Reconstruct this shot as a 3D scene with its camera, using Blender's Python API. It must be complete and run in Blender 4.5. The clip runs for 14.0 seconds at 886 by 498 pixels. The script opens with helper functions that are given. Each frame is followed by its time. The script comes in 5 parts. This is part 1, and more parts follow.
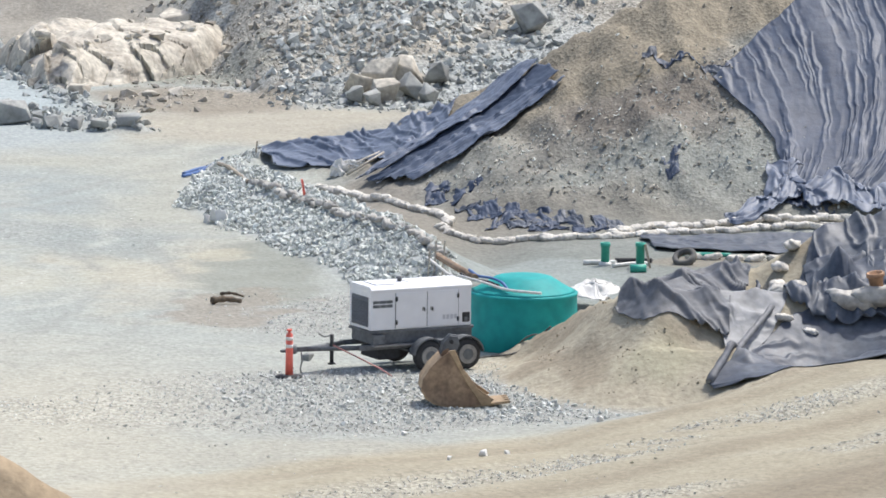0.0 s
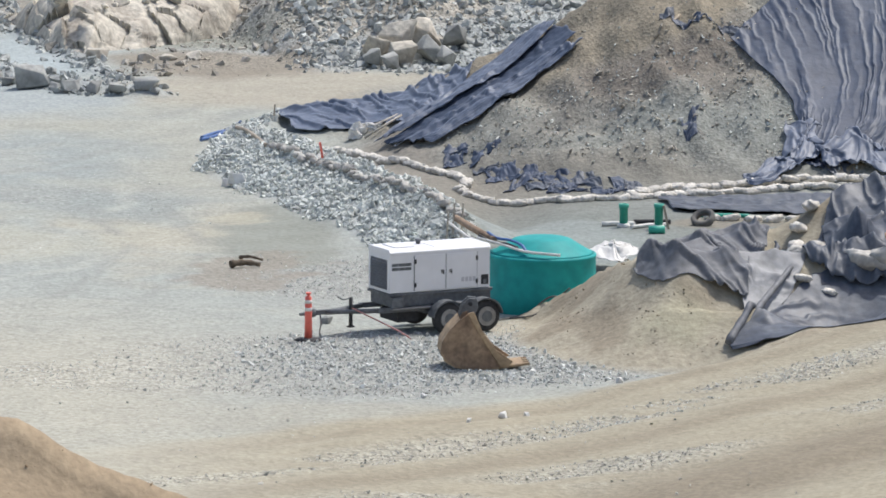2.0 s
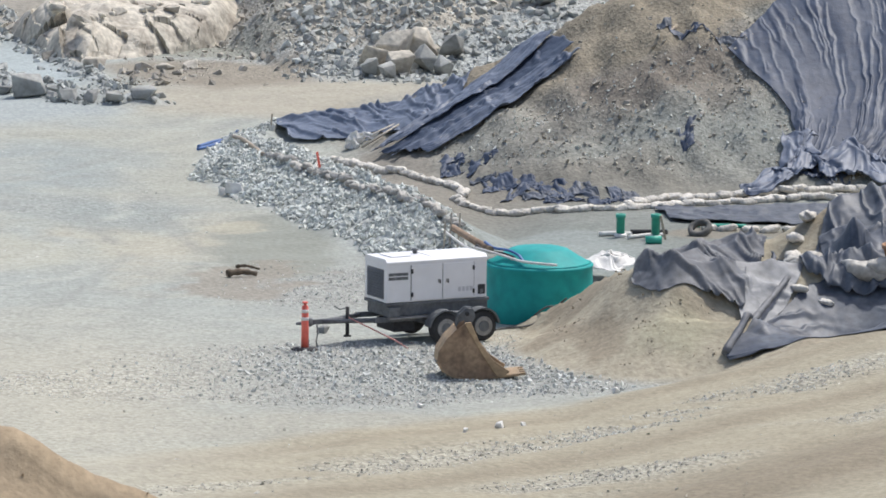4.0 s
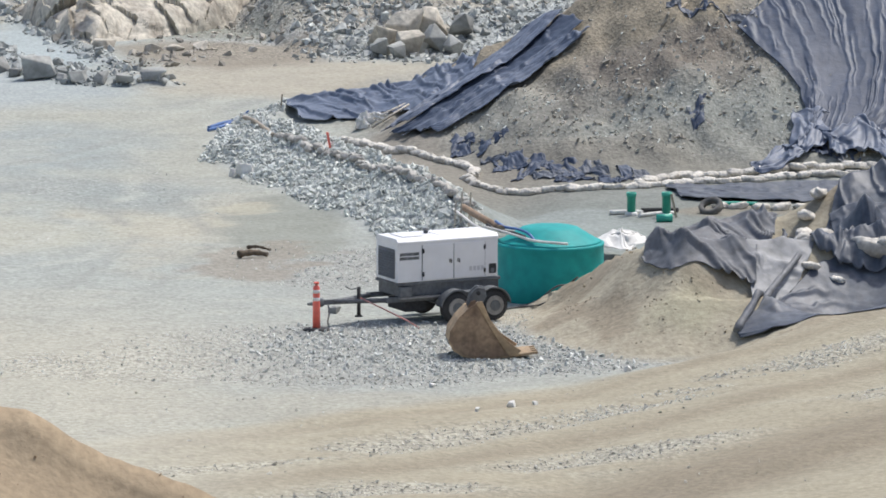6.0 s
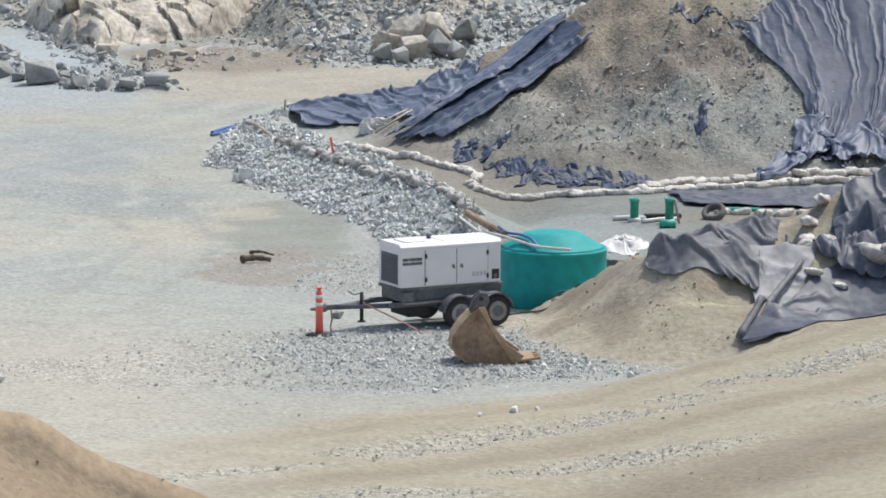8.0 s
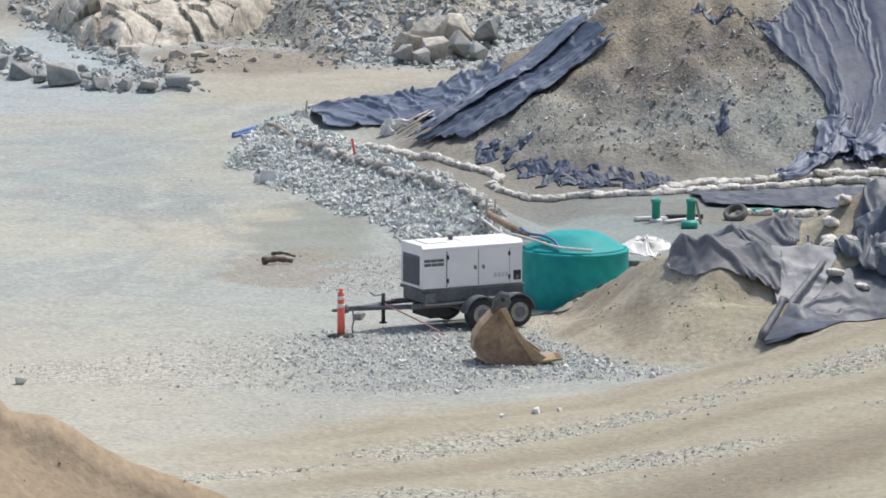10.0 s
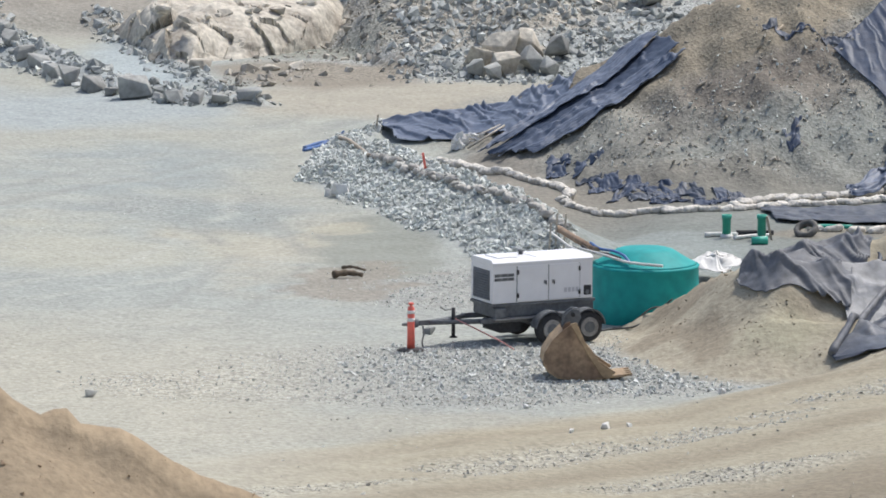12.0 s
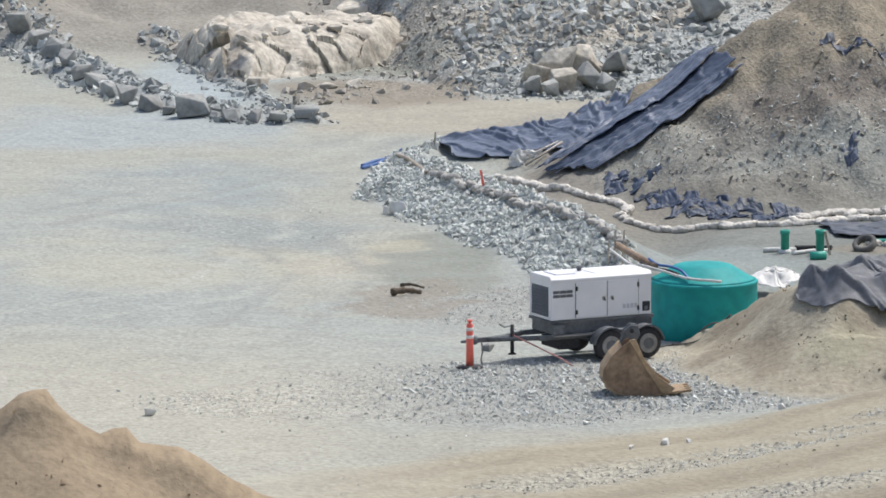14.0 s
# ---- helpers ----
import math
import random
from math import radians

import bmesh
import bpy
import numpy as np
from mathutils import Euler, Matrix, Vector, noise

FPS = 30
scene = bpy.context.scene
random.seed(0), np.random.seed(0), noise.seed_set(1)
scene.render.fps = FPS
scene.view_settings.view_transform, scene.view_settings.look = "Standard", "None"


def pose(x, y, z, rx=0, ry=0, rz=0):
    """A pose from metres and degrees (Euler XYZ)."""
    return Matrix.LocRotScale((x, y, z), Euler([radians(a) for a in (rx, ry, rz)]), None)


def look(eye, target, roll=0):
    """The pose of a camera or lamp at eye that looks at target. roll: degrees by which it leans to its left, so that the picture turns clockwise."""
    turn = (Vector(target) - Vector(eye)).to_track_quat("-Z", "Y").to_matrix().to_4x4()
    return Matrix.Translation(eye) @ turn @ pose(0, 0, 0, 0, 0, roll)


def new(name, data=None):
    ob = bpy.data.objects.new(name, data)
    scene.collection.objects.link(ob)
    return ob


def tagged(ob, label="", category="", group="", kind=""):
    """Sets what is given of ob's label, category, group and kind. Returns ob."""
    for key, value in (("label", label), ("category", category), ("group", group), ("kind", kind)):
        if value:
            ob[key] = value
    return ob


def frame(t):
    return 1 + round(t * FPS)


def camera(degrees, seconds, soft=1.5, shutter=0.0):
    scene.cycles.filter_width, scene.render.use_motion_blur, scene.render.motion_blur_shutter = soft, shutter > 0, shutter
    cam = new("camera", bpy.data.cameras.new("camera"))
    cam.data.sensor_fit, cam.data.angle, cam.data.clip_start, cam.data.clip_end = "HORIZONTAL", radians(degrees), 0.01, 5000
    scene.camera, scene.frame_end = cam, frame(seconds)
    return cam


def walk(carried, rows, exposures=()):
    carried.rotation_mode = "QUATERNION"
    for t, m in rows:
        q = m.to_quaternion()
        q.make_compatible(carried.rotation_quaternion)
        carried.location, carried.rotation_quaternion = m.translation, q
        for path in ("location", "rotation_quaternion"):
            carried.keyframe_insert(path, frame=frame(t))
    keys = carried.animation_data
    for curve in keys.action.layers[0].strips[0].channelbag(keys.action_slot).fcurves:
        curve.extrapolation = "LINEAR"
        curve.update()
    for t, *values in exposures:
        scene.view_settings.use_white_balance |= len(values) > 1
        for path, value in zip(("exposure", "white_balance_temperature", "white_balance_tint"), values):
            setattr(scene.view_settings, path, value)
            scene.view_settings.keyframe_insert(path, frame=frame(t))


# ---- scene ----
# ---- the camera and its walk ----
cam = camera(8.0, 14.0, soft=1.75)
EYE = (0.0, -138.42, 21.92)
# seconds, yaw, pitch, roll: a long lens held by hand on the lookout, which turns but does not walk
ROWS = [
    (0, -0.2850, -7.9314, -0.6838), (0.5, -0.3129, -8.0744, -1.1676), (1, -0.0188, -8.1160, -0.9937),
    (1.5, 0.0266, -8.2228, -0.5921), (2, -0.1626, -8.2726, -0.3536), (2.5, -0.2030, -8.1952, -0.2315),
    (4.8, -0.1616, -8.1844, -0.5771), (5, -0.1493, -8.2532, -0.4865), (5.5, -0.1351, -8.4403, -0.1087),
    (6, -0.1274, -8.3700, -0.1070), (6.5, 0.0000, -8.3919, 0.0000), (7, -0.0611, -8.3964, 0.0371),
    (7.2, -0.0904, -8.3209, -0.2203), (9.3, -0.0108, -8.3312, 0.0430), (9.5, -0.0064, -8.3866, 0.1127),
    (10, 0.0960, -8.3117, -0.0969), (10.5, 0.4284, -8.2363, -0.4587), (11, 0.4163, -8.1651, -0.5376),
    (11.5, 0.5481, -8.0379, -0.4492), (12, 0.7669, -8.1828, -0.2919), (12.5, 0.7883, -8.1370, -0.4899),
    (13, 0.7231, -8.0641, -0.5840), (13.5, 0.6027, -7.8420, -0.7496), (14, 1.2409, -8.0286, 0.1233),
]
# the clip starts a little brighter and settles
EXPOSURES = [(0, 0.13), (0.6, 0.02), (1.2, -0.07), (2.0, -0.10), (10.0, -0.11), (14.0, -0.15)]
walk(cam, [(t, pose(*EYE, 90 + pitch, roll, yaw)) for t, yaw, pitch, roll in ROWS], EXPOSURES)

# ---- sun, sky, exposure ----
SUN_FROM = Vector((0.36, 0.35, 0.865)).normalized()
world = bpy.data.worlds.new("sky")
scene.world = world
world.use_nodes = True
sky = world.node_tree.nodes.new("ShaderNodeTexSky")
sky.sky_type, sky.sun_disc = "NISHITA", False
sky.sun_elevation = math.asin(SUN_FROM.z)
sky.sun_rotation = math.atan2(SUN_FROM.x, SUN_FROM.y)
sky.dust_density = 3.0
world.node_tree.links.new(sky.outputs[0], world.node_tree.nodes["Background"].inputs[0])
world.node_tree.nodes["Background"].inputs[1].default_value = 0.17
sun = new("sun", bpy.data.lights.new("sun", "SUN"))
sun.data.energy, sun.data.angle, sun.data.color = 3.7, radians(0.6), (1.0, 0.97, 0.93)
sun.matrix_world = look(SUN_FROM * 200, (0, 0, 0))


# ---- materials ----
def nodes_of(name):
    m = bpy.data.materials.new(name)
    m.use_nodes = True
    nt = m.node_tree
    return m, nt, nt.nodes["Principled BSDF"]


def mat(name, rgb, rough=0.8, metal=0.0, vary=0.25, grain=8.0, bump=0.02, other=None, patch=1.2, spec=0.5, piece=0.0):
    """Colour with broad patches and fine grain, and relief; piece: how far single pieces differ."""
    m, nt, b = nodes_of(name)
    L = nt.links.new
    geo = nt.nodes.new("ShaderNodeTexCoord")
    n1, n2 = nt.nodes.new("ShaderNodeTexNoise"), nt.nodes.new("ShaderNodeTexNoise")
    for n, s in ((n1, patch), (n2, grain)):
        n.inputs["Scale"].default_value, n.inputs["Detail"].default_value = s, 5.0
        L(geo.outputs["Object"], n.inputs["Vector"])
    other = other or tuple(c * (1 - vary) for c in rgb)
    ramp = nt.nodes.new("ShaderNodeMapRange")
    ramp.inputs["From Min"].default_value, ramp.inputs["From Max"].default_value = 0.38, 0.66
    L(n1.outputs["Fac"], ramp.inputs["Value"])
    mix = nt.nodes.new("ShaderNodeMix")
    mix.data_type = "RGBA"
    mix.inputs["A"].default_value, mix.inputs["B"].default_value = (*rgb, 1), (*other, 1)
    L(ramp.outputs["Result"], mix.inputs["Factor"])
    g = nt.nodes.new("ShaderNodeMapRange")
    g.inputs["From Min"].default_value, g.inputs["From Max"].default_value = 0.3, 0.7
    g.inputs["To Min"].default_value, g.inputs["To Max"].default_value = 1 - vary, 1 + vary * 0.6
    L(n2.outputs["Fac"], g.inputs["Value"])
    mul = nt.nodes.new("ShaderNodeVectorMath")
    mul.operation = "SCALE"
    L(mix.outputs["Result"], mul.inputs[0])
    L(g.outputs["Result"], mul.inputs["Scale"])
    out = mul.outputs[0]
    if piece:
        isl, inf = nt.nodes.new("ShaderNodeNewGeometry"), nt.nodes.new("ShaderNodeObjectInfo")
        add, fr = nt.nodes.new("ShaderNodeMath"), nt.nodes.new("ShaderNodeMath")
        fr.operation = "FRACT"
        L(isl.outputs["Random Per Island"], add.inputs[0])
        L(inf.outputs["Random"], add.inputs[1])
        L(add.outputs[0], fr.inputs[0])
        pr = nt.nodes.new("ShaderNodeMapRange")
        pr.inputs["To Min"].default_value, pr.inputs["To Max"].default_value = 1 - piece, 1 + piece
        L(fr.outputs[0], pr.inputs["Value"])
        m2 = nt.nodes.new("ShaderNodeVectorMath")
        m2.operation = "SCALE"
        L(out, m2.inputs[0])
        L(pr.outputs["Result"], m2.inputs["Scale"])
        out = m2.outputs[0]
    L(out, b.inputs["Base Color"])
    b.inputs["Roughness"].default_value, b.inputs["Metallic"].default_value = rough, metal
    b.inputs["Specular IOR Level"].default_value = spec
    if bump:
        bp = nt.nodes.new("ShaderNodeBump")
        bp.inputs["Strength"].default_value, bp.inputs["Distance"].default_value = 0.8, bump
        L(n2.outputs["Fac"], bp.inputs["Height"])
        L(bp.outputs["Normal"], b.inputs["Normal"])
    return m


def ground_material():
    """Soil whose colour follows the land, with grit, pale stones in it and fine relief."""
    m, nt, b = nodes_of("soil")
    L = nt.links.new
    co = nt.nodes.new("ShaderNodeTexCoord")
    soil, grit = nt.nodes.new("ShaderNodeVertexColor"), nt.nodes.new("ShaderNodeVertexColor")
    soil.layer_name, grit.layer_name = "soil", "grit"
    vor, fine, mid = nt.nodes.new("ShaderNodeTexVoronoi"), nt.nodes.new("ShaderNodeTexNoise"), nt.nodes.new("ShaderNodeTexNoise")
    vor.inputs["Scale"].default_value = 13.0
    fine.inputs["Scale"].default_value, fine.inputs["Detail"].default_value = 7.0, 7.0
    mid.inputs["Scale"].default_value, mid.inputs["Detail"].default_value = 0.9, 6.0
    for n in (vor, fine, mid):
        L(co.outputs["Object"], n.inputs["Vector"])
    bw = nt.nodes.new("ShaderNodeSeparateColor")
    L(vor.outputs["Color"], bw.inputs["Color"])
    gs = nt.nodes.new("ShaderNodeSeparateColor")
    L(grit.outputs["Color"], gs.inputs["Color"])
    # stones: each cell its own shade, as strongly as the ground is stony there
    sh = nt.nodes.new("ShaderNodeMapRange")
    sh.inputs["To Min"].default_value, sh.inputs["To Max"].default_value = -0.38, 0.42
    L(bw.outputs["Red"], sh.inputs["Value"])
    st = nt.nodes.new("ShaderNodeMath")
    st.operation = "MULTIPLY"
    L(sh.outputs["Result"], st.inputs[0])
    L(gs.outputs["Red"], st.inputs[1])
    fr = nt.nodes.new("ShaderNodeMapRange")
    fr.inputs["From Min"].default_value, fr.inputs["From Max"].default_value = 0.3, 0.7
    fr.inputs["To Min"].default_value, fr.inputs["To Max"].default_value = 0.85, 1.13
    L(fine.outputs["Fac"], fr.inputs["Value"])
    mr = nt.nodes.new("ShaderNodeMapRange")
    mr.inputs["From Min"].default_value, mr.inputs["From Max"].default_value = 0.3, 0.7
    mr.inputs["To Min"].default_value, mr.inputs["To Max"].default_value = 0.94, 1.06
    L(mid.outputs["Fac"], mr.inputs["Value"])
    f1, f2 = nt.nodes.new("ShaderNodeMath"), nt.nodes.new("ShaderNodeMath")
    f1.operation = "MULTIPLY"
    L(fr.outputs["Result"], f1.inputs[0])
    L(mr.outputs["Result"], f1.inputs[1])
    L(f1.outputs[0], f2.inputs[0])
    L(st.outputs[0], f2.inputs[1])
    sc = nt.nodes.new("ShaderNodeVectorMath")
    sc.operation = "SCALE"
    L(soil.outputs["Color"], sc.inputs[0])
    L(f2.outputs[0], sc.inputs["Scale"])
    L(sc.outputs[0], b.inputs["Base Color"])
    b.inputs["Roughness"].default_value, b.inputs["Specular IOR Level"].default_value = 0.95, 0.2
    hs = nt.nodes.new("ShaderNodeMath")
    hs.operation = "MULTIPLY_ADD"
    L(vor.outputs["Distance"], hs.inputs[0])
    L(gs.outputs["Red"], hs.inputs[1])
    L(fine.outputs["Fac"], hs.inputs[2])
    bp = nt.nodes.new("ShaderNodeBump")
    bp.inputs["Strength"].default_value, bp.inputs["Distance"].default_value = 0.8, 0.035
    L(hs.outputs[0], bp.inputs["Height"])
    L(bp.outputs["Normal"], b.inputs["Normal"])
    return m


SOIL = ground_material()
STONE = mat("grey_stone", (0.64, 0.66, 0.62), 0.9, vary=0.2, grain=14, bump=0.006, piece=0.26)
GRAVEL = mat("crushed_gravel", (0.61, 0.62, 0.585), 0.9, vary=0.15, grain=14, bump=0.004, piece=0.3)
SHINY_TARP = mat("shiny_blue_black_plastic", (0.056, 0.074, 0.115), 0.5, vary=0.2, grain=4.0, bump=0.02, other=(0.085, 0.106, 0.15), spec=0.22)
STONE_DARK = mat("dark_stone", (0.475, 0.49, 0.465), 0.9, vary=0.25, grain=10, bump=0.012, piece=0.34)
STONE_WARM = mat("cream_rock", (0.60, 0.56, 0.475), 0.9, vary=0.35, grain=5.0, bump=0.06, other=(0.40, 0.36, 0.30), patch=1.0, piece=0.14)
ROAD_STONE = mat("road_stone", (0.56, 0.54, 0.485), 0.95, vary=0.2, grain=14, bump=0.006, piece=0.26)
BOULDER = mat("boulder_grey", (0.36, 0.365, 0.345), 0.9, vary=0.35, grain=4.0, bump=0.03, piece=0.25)
BROWN_STONE = mat("brown_stone", (0.43, 0.40, 0.345), 0.95, vary=0.2, grain=9, bump=0.015, piece=0.36)
BLUE_TARP = mat("blue_black_plastic", (0.13, 0.158, 0.217), 0.5, vary=0.2, grain=7.0, bump=0.003, other=(0.165, 0.193, 0.25), spec=0.3)
DUSTY_TARP = mat("dusty_blue_plastic", (0.078, 0.092, 0.12), 0.5, vary=0.3, grain=6.0, bump=0.008, other=(0.14, 0.154, 0.175), spec=0.3)
GREY_TARP = mat("dusty_grey_plastic", (0.12, 0.13, 0.15), 0.6, vary=0.35, grain=5.0, bump=0.008, other=(0.19, 0.195, 0.205), patch=0.8, spec=0.3)
PALE_TARP = mat("pale_worn_plastic", (0.25, 0.26, 0.275), 0.6, vary=0.25, grain=6.0, bump=0.01)
WHITE = mat("white_enamel", (0.80, 0.80, 0.82), 0.4, vary=0.05, grain=3.0, bump=0, patch=0.8)
LOUVRE = mat("grey_louvre", (0.16, 0.17, 0.19), 0.6, vary=0.2, grain=20, bump=0.0)
FRAME = mat("dark_grey_paint", (0.155, 0.165, 0.175), 0.65, vary=0.3, grain=10, bump=0.004)
BLACK = mat("black_rubber", (0.05, 0.05, 0.052), 0.9, vary=0.3, grain=14, bump=0.004)
RIM = mat("dull_steel", (0.34, 0.335, 0.33), 0.5, metal=0.4, vary=0.25, grain=12, bump=0)
RUST = mat("rusty_brown_steel", (0.33, 0.23, 0.148), 0.75, vary=0.35, grain=9, bump=0.008, other=(0.20, 0.13, 0.085), patch=1.8)
RUST_PALE = mat("worn_tan_steel", (0.42, 0.30, 0.18), 0.7, vary=0.3, grain=9, bump=0.006)
ORANGE = mat("orange_plastic", (0.85, 0.17, 0.125), 0.5, vary=0.12, grain=10, bump=0)
REFLECT = mat("white_band", (0.82, 0.78, 0.75), 0.4, vary=0.08, grain=10, bump=0)
TEAL = mat("teal_plastic", (0.012, 0.30, 0.295), 0.62, spec=0.25, vary=0.16, grain=4.0, bump=0.004, other=(0.016, 0.34, 0.33), patch=0.9)
GREEN_PIPE = mat("green_pvc", (0.04, 0.38, 0.28), 0.5, vary=0.15, grain=8, bump=0)
BLUE_HOSE = mat("blue_hose", (0.07, 0.16, 0.40), 0.5, vary=0.2, grain=8, bump=0)
SACK = mat("white_sandbag", (0.68, 0.65, 0.59), 0.9, vary=0.3, grain=12, bump=0.02, other=(0.58, 0.54, 0.47), patch=2.0, piece=0.15)
SACK_OLD = mat("dirty_sandbag", (0.50, 0.485, 0.445), 0.9, vary=0.3, grain=12, bump=0.02, other=(0.36, 0.33, 0.29), patch=2.0, piece=0.2)
TIMBER = mat("weathered_timber", (0.42, 0.36, 0.28), 0.85, vary=0.3, grain=14, bump=0.004)
PALE_TIMBER = mat("bleached_timber", (0.56, 0.51, 0.43), 0.85, vary=0.3, grain=14, bump=0.004)
DUSTY_RUBBER = mat("dusty_rubber", (0.10, 0.10, 0.10), 0.9, vary=0.3, grain=10, bump=0.006, other=(0.17, 0.165, 0.15), patch=2.0)
DARK_WOOD = mat("dark_wet_wood", (0.15, 0.115, 0.08), 0.9, vary=0.4, grain=12, bump=0.01)
PINK = mat("faded_red_strap", (0.62, 0.30, 0.27), 0.7, vary=0.15, grain=14, bump=0)
PALE = mat("off_white_plastic", (0.72, 0.71, 0.68), 0.6, vary=0.15, grain=9, bump=0.005)


# ---- the lie of the land ----
_lat = np.random.RandomState(7).rand(256, 256)


def vnoise(x, y, size=1.0, seed=0):
    """Smooth value noise in 0..1 over the plan; size is the grain in metres."""
    u, v = np.asarray(x, float) / size + seed * 17.3, np.asarray(y, float) / size + seed * 31.7
    i, j = np.floor(u).astype(int), np.floor(v).astype(int)
    a, b = u - i, v - j
    a, b = a * a * (3 - 2 * a), b * b * (3 - 2 * b)
    L = lambda p, q: _lat[p % 256, q % 256]
    return (L(i, j) * (1 - a) + L(i + 1, j) * a) * (1 - b) + (L(i, j + 1) * (1 - a) + L(i + 1, j + 1) * a) * b


def fbm(x, y, size=1.0, seed=0, octaves=4):
    s, w, out = size, 1.0, 0.0
    for k in range(octaves):
        out = out + w * (vnoise(x, y, s, seed + k) - 0.5)
        s, w = s / 2.1, w * 0.5
    return out


def smooth(a, b, x):
    t = np.clip((np.asarray(x, float) - a) / (b - a), 0, 1)
    return t * t * (3 - 2 * t)


def ridge(x, y, pts, slope, step=0.5):
    """Height of a bank that falls off evenly on both sides of a crest line of (x, y, z)."""
    out = np.full(np.shape(x), -99.0)
    for p, q in zip(pts[:-1], pts[1:]):
        dx, dy = q[0] - p[0], q[1] - p[1]
        k = np.clip(((x - p[0]) * dx + (y - p[1]) * dy) / (dx * dx + dy * dy), 0, 1)
        out = np.maximum(out, p[2] + (q[2] - p[2]) * k - slope * np.hypot(x - p[0] - k * dx, y - p[1] - k * dy))
    return out


def foot(v, soft):
    """A bank's height with a rounded foot; nought well outside it."""
    return 0.5 * (v + np.sqrt(v * v + soft)) * smooth(-1.5, 0.3, v)


HILL = [(-4.3, 36.3, 0.0), (-2.1, 35.2, 0.75), (-1.0, 34.6, 1.25), (0.5, 34.0, 1.25), (1.1, 33.6, 1.4), (2.4, 32.9, 2.35), (3.4, 32.3, 2.85), (4.3, 32.0, 2.75), (4.9, 31.8, 3.1), (5.5, 31.6, 3.75), (7.0, 31.5, 5.05), (12.0, 38.0, 9.3), (22.0, 42.0, 13.0)]
BERM = [(-3.5, 37.2, 0.05), (-4.5, 34.3, 0.3), (-4.7, 31.5, 0.45), (-3.7, 26.6, 0.9), (-2.0, 22.0, 1.0), (-0.2, 17.0, 1.0), (0.8, 13.4, 0.95), (1.2, 11.0, 0.5)]
PILE = [(2.5, 1.7, 0.3), (3.3, 1.3, 0.8), (4.1, 0.9, 1.32), (5.0, -1.6, 2.0), (5.6, -2.3, 2.1), (6.6, -2.0, 2.0), (8.5, -1.2, 1.9), (10.5, -1.0, 2.1)]
PILE_BACK = [(5.3, -0.4, 1.85), (6.2, 0.2, 2.0), (6.4, 2.0, 1.95), (7.8, 2.6, 1.9), (9.6, 3.0, 2.7), (12.0, 3.5, 3.6), (17.0, 4.0, 5.5)]
PILE_APRON = [(3.3, 0.3, 0.5), (4.4, -1.6, 1.15), (5.4, -3.2, 1.3)]
PILE_FOOT = [(5.4, -3.8, 1.15), (7.4, -4.0, 1.1)]
STOCKPILE = [(-14.0, -44.6, 6.6), (-11.5, -44.8, 6.2), (-9.1, -45, 6.05), (-8.3, -45, 6.64), (-8.0, -45, 6.64), (-7.75, -45, 6.24), (-7.2, -45, 5.97), (-6.85, -45, 6.08), (-6.58, -45, 5.79), (-6.07, -45, 5.78), (-5.14, -45, 5.18), (-4.7, -45, 5.1), (-4.0, -45, 4.8), (-2.6, -45, 4.2)]
BOULDER_BANK = [(-7.6, 43.0, 0.2), (-9.5, 43.6, 0.32), (-12.0, 46.5, 0.42), (-15.0, 54.0, 0.5), (-20.0, 69.0, 0.6)]
RAMP_BANK = [(-8.6, 45.6, 0.08), (-10.9, 53.0, 0.14), (-13.5, 63.0, 0.2)]


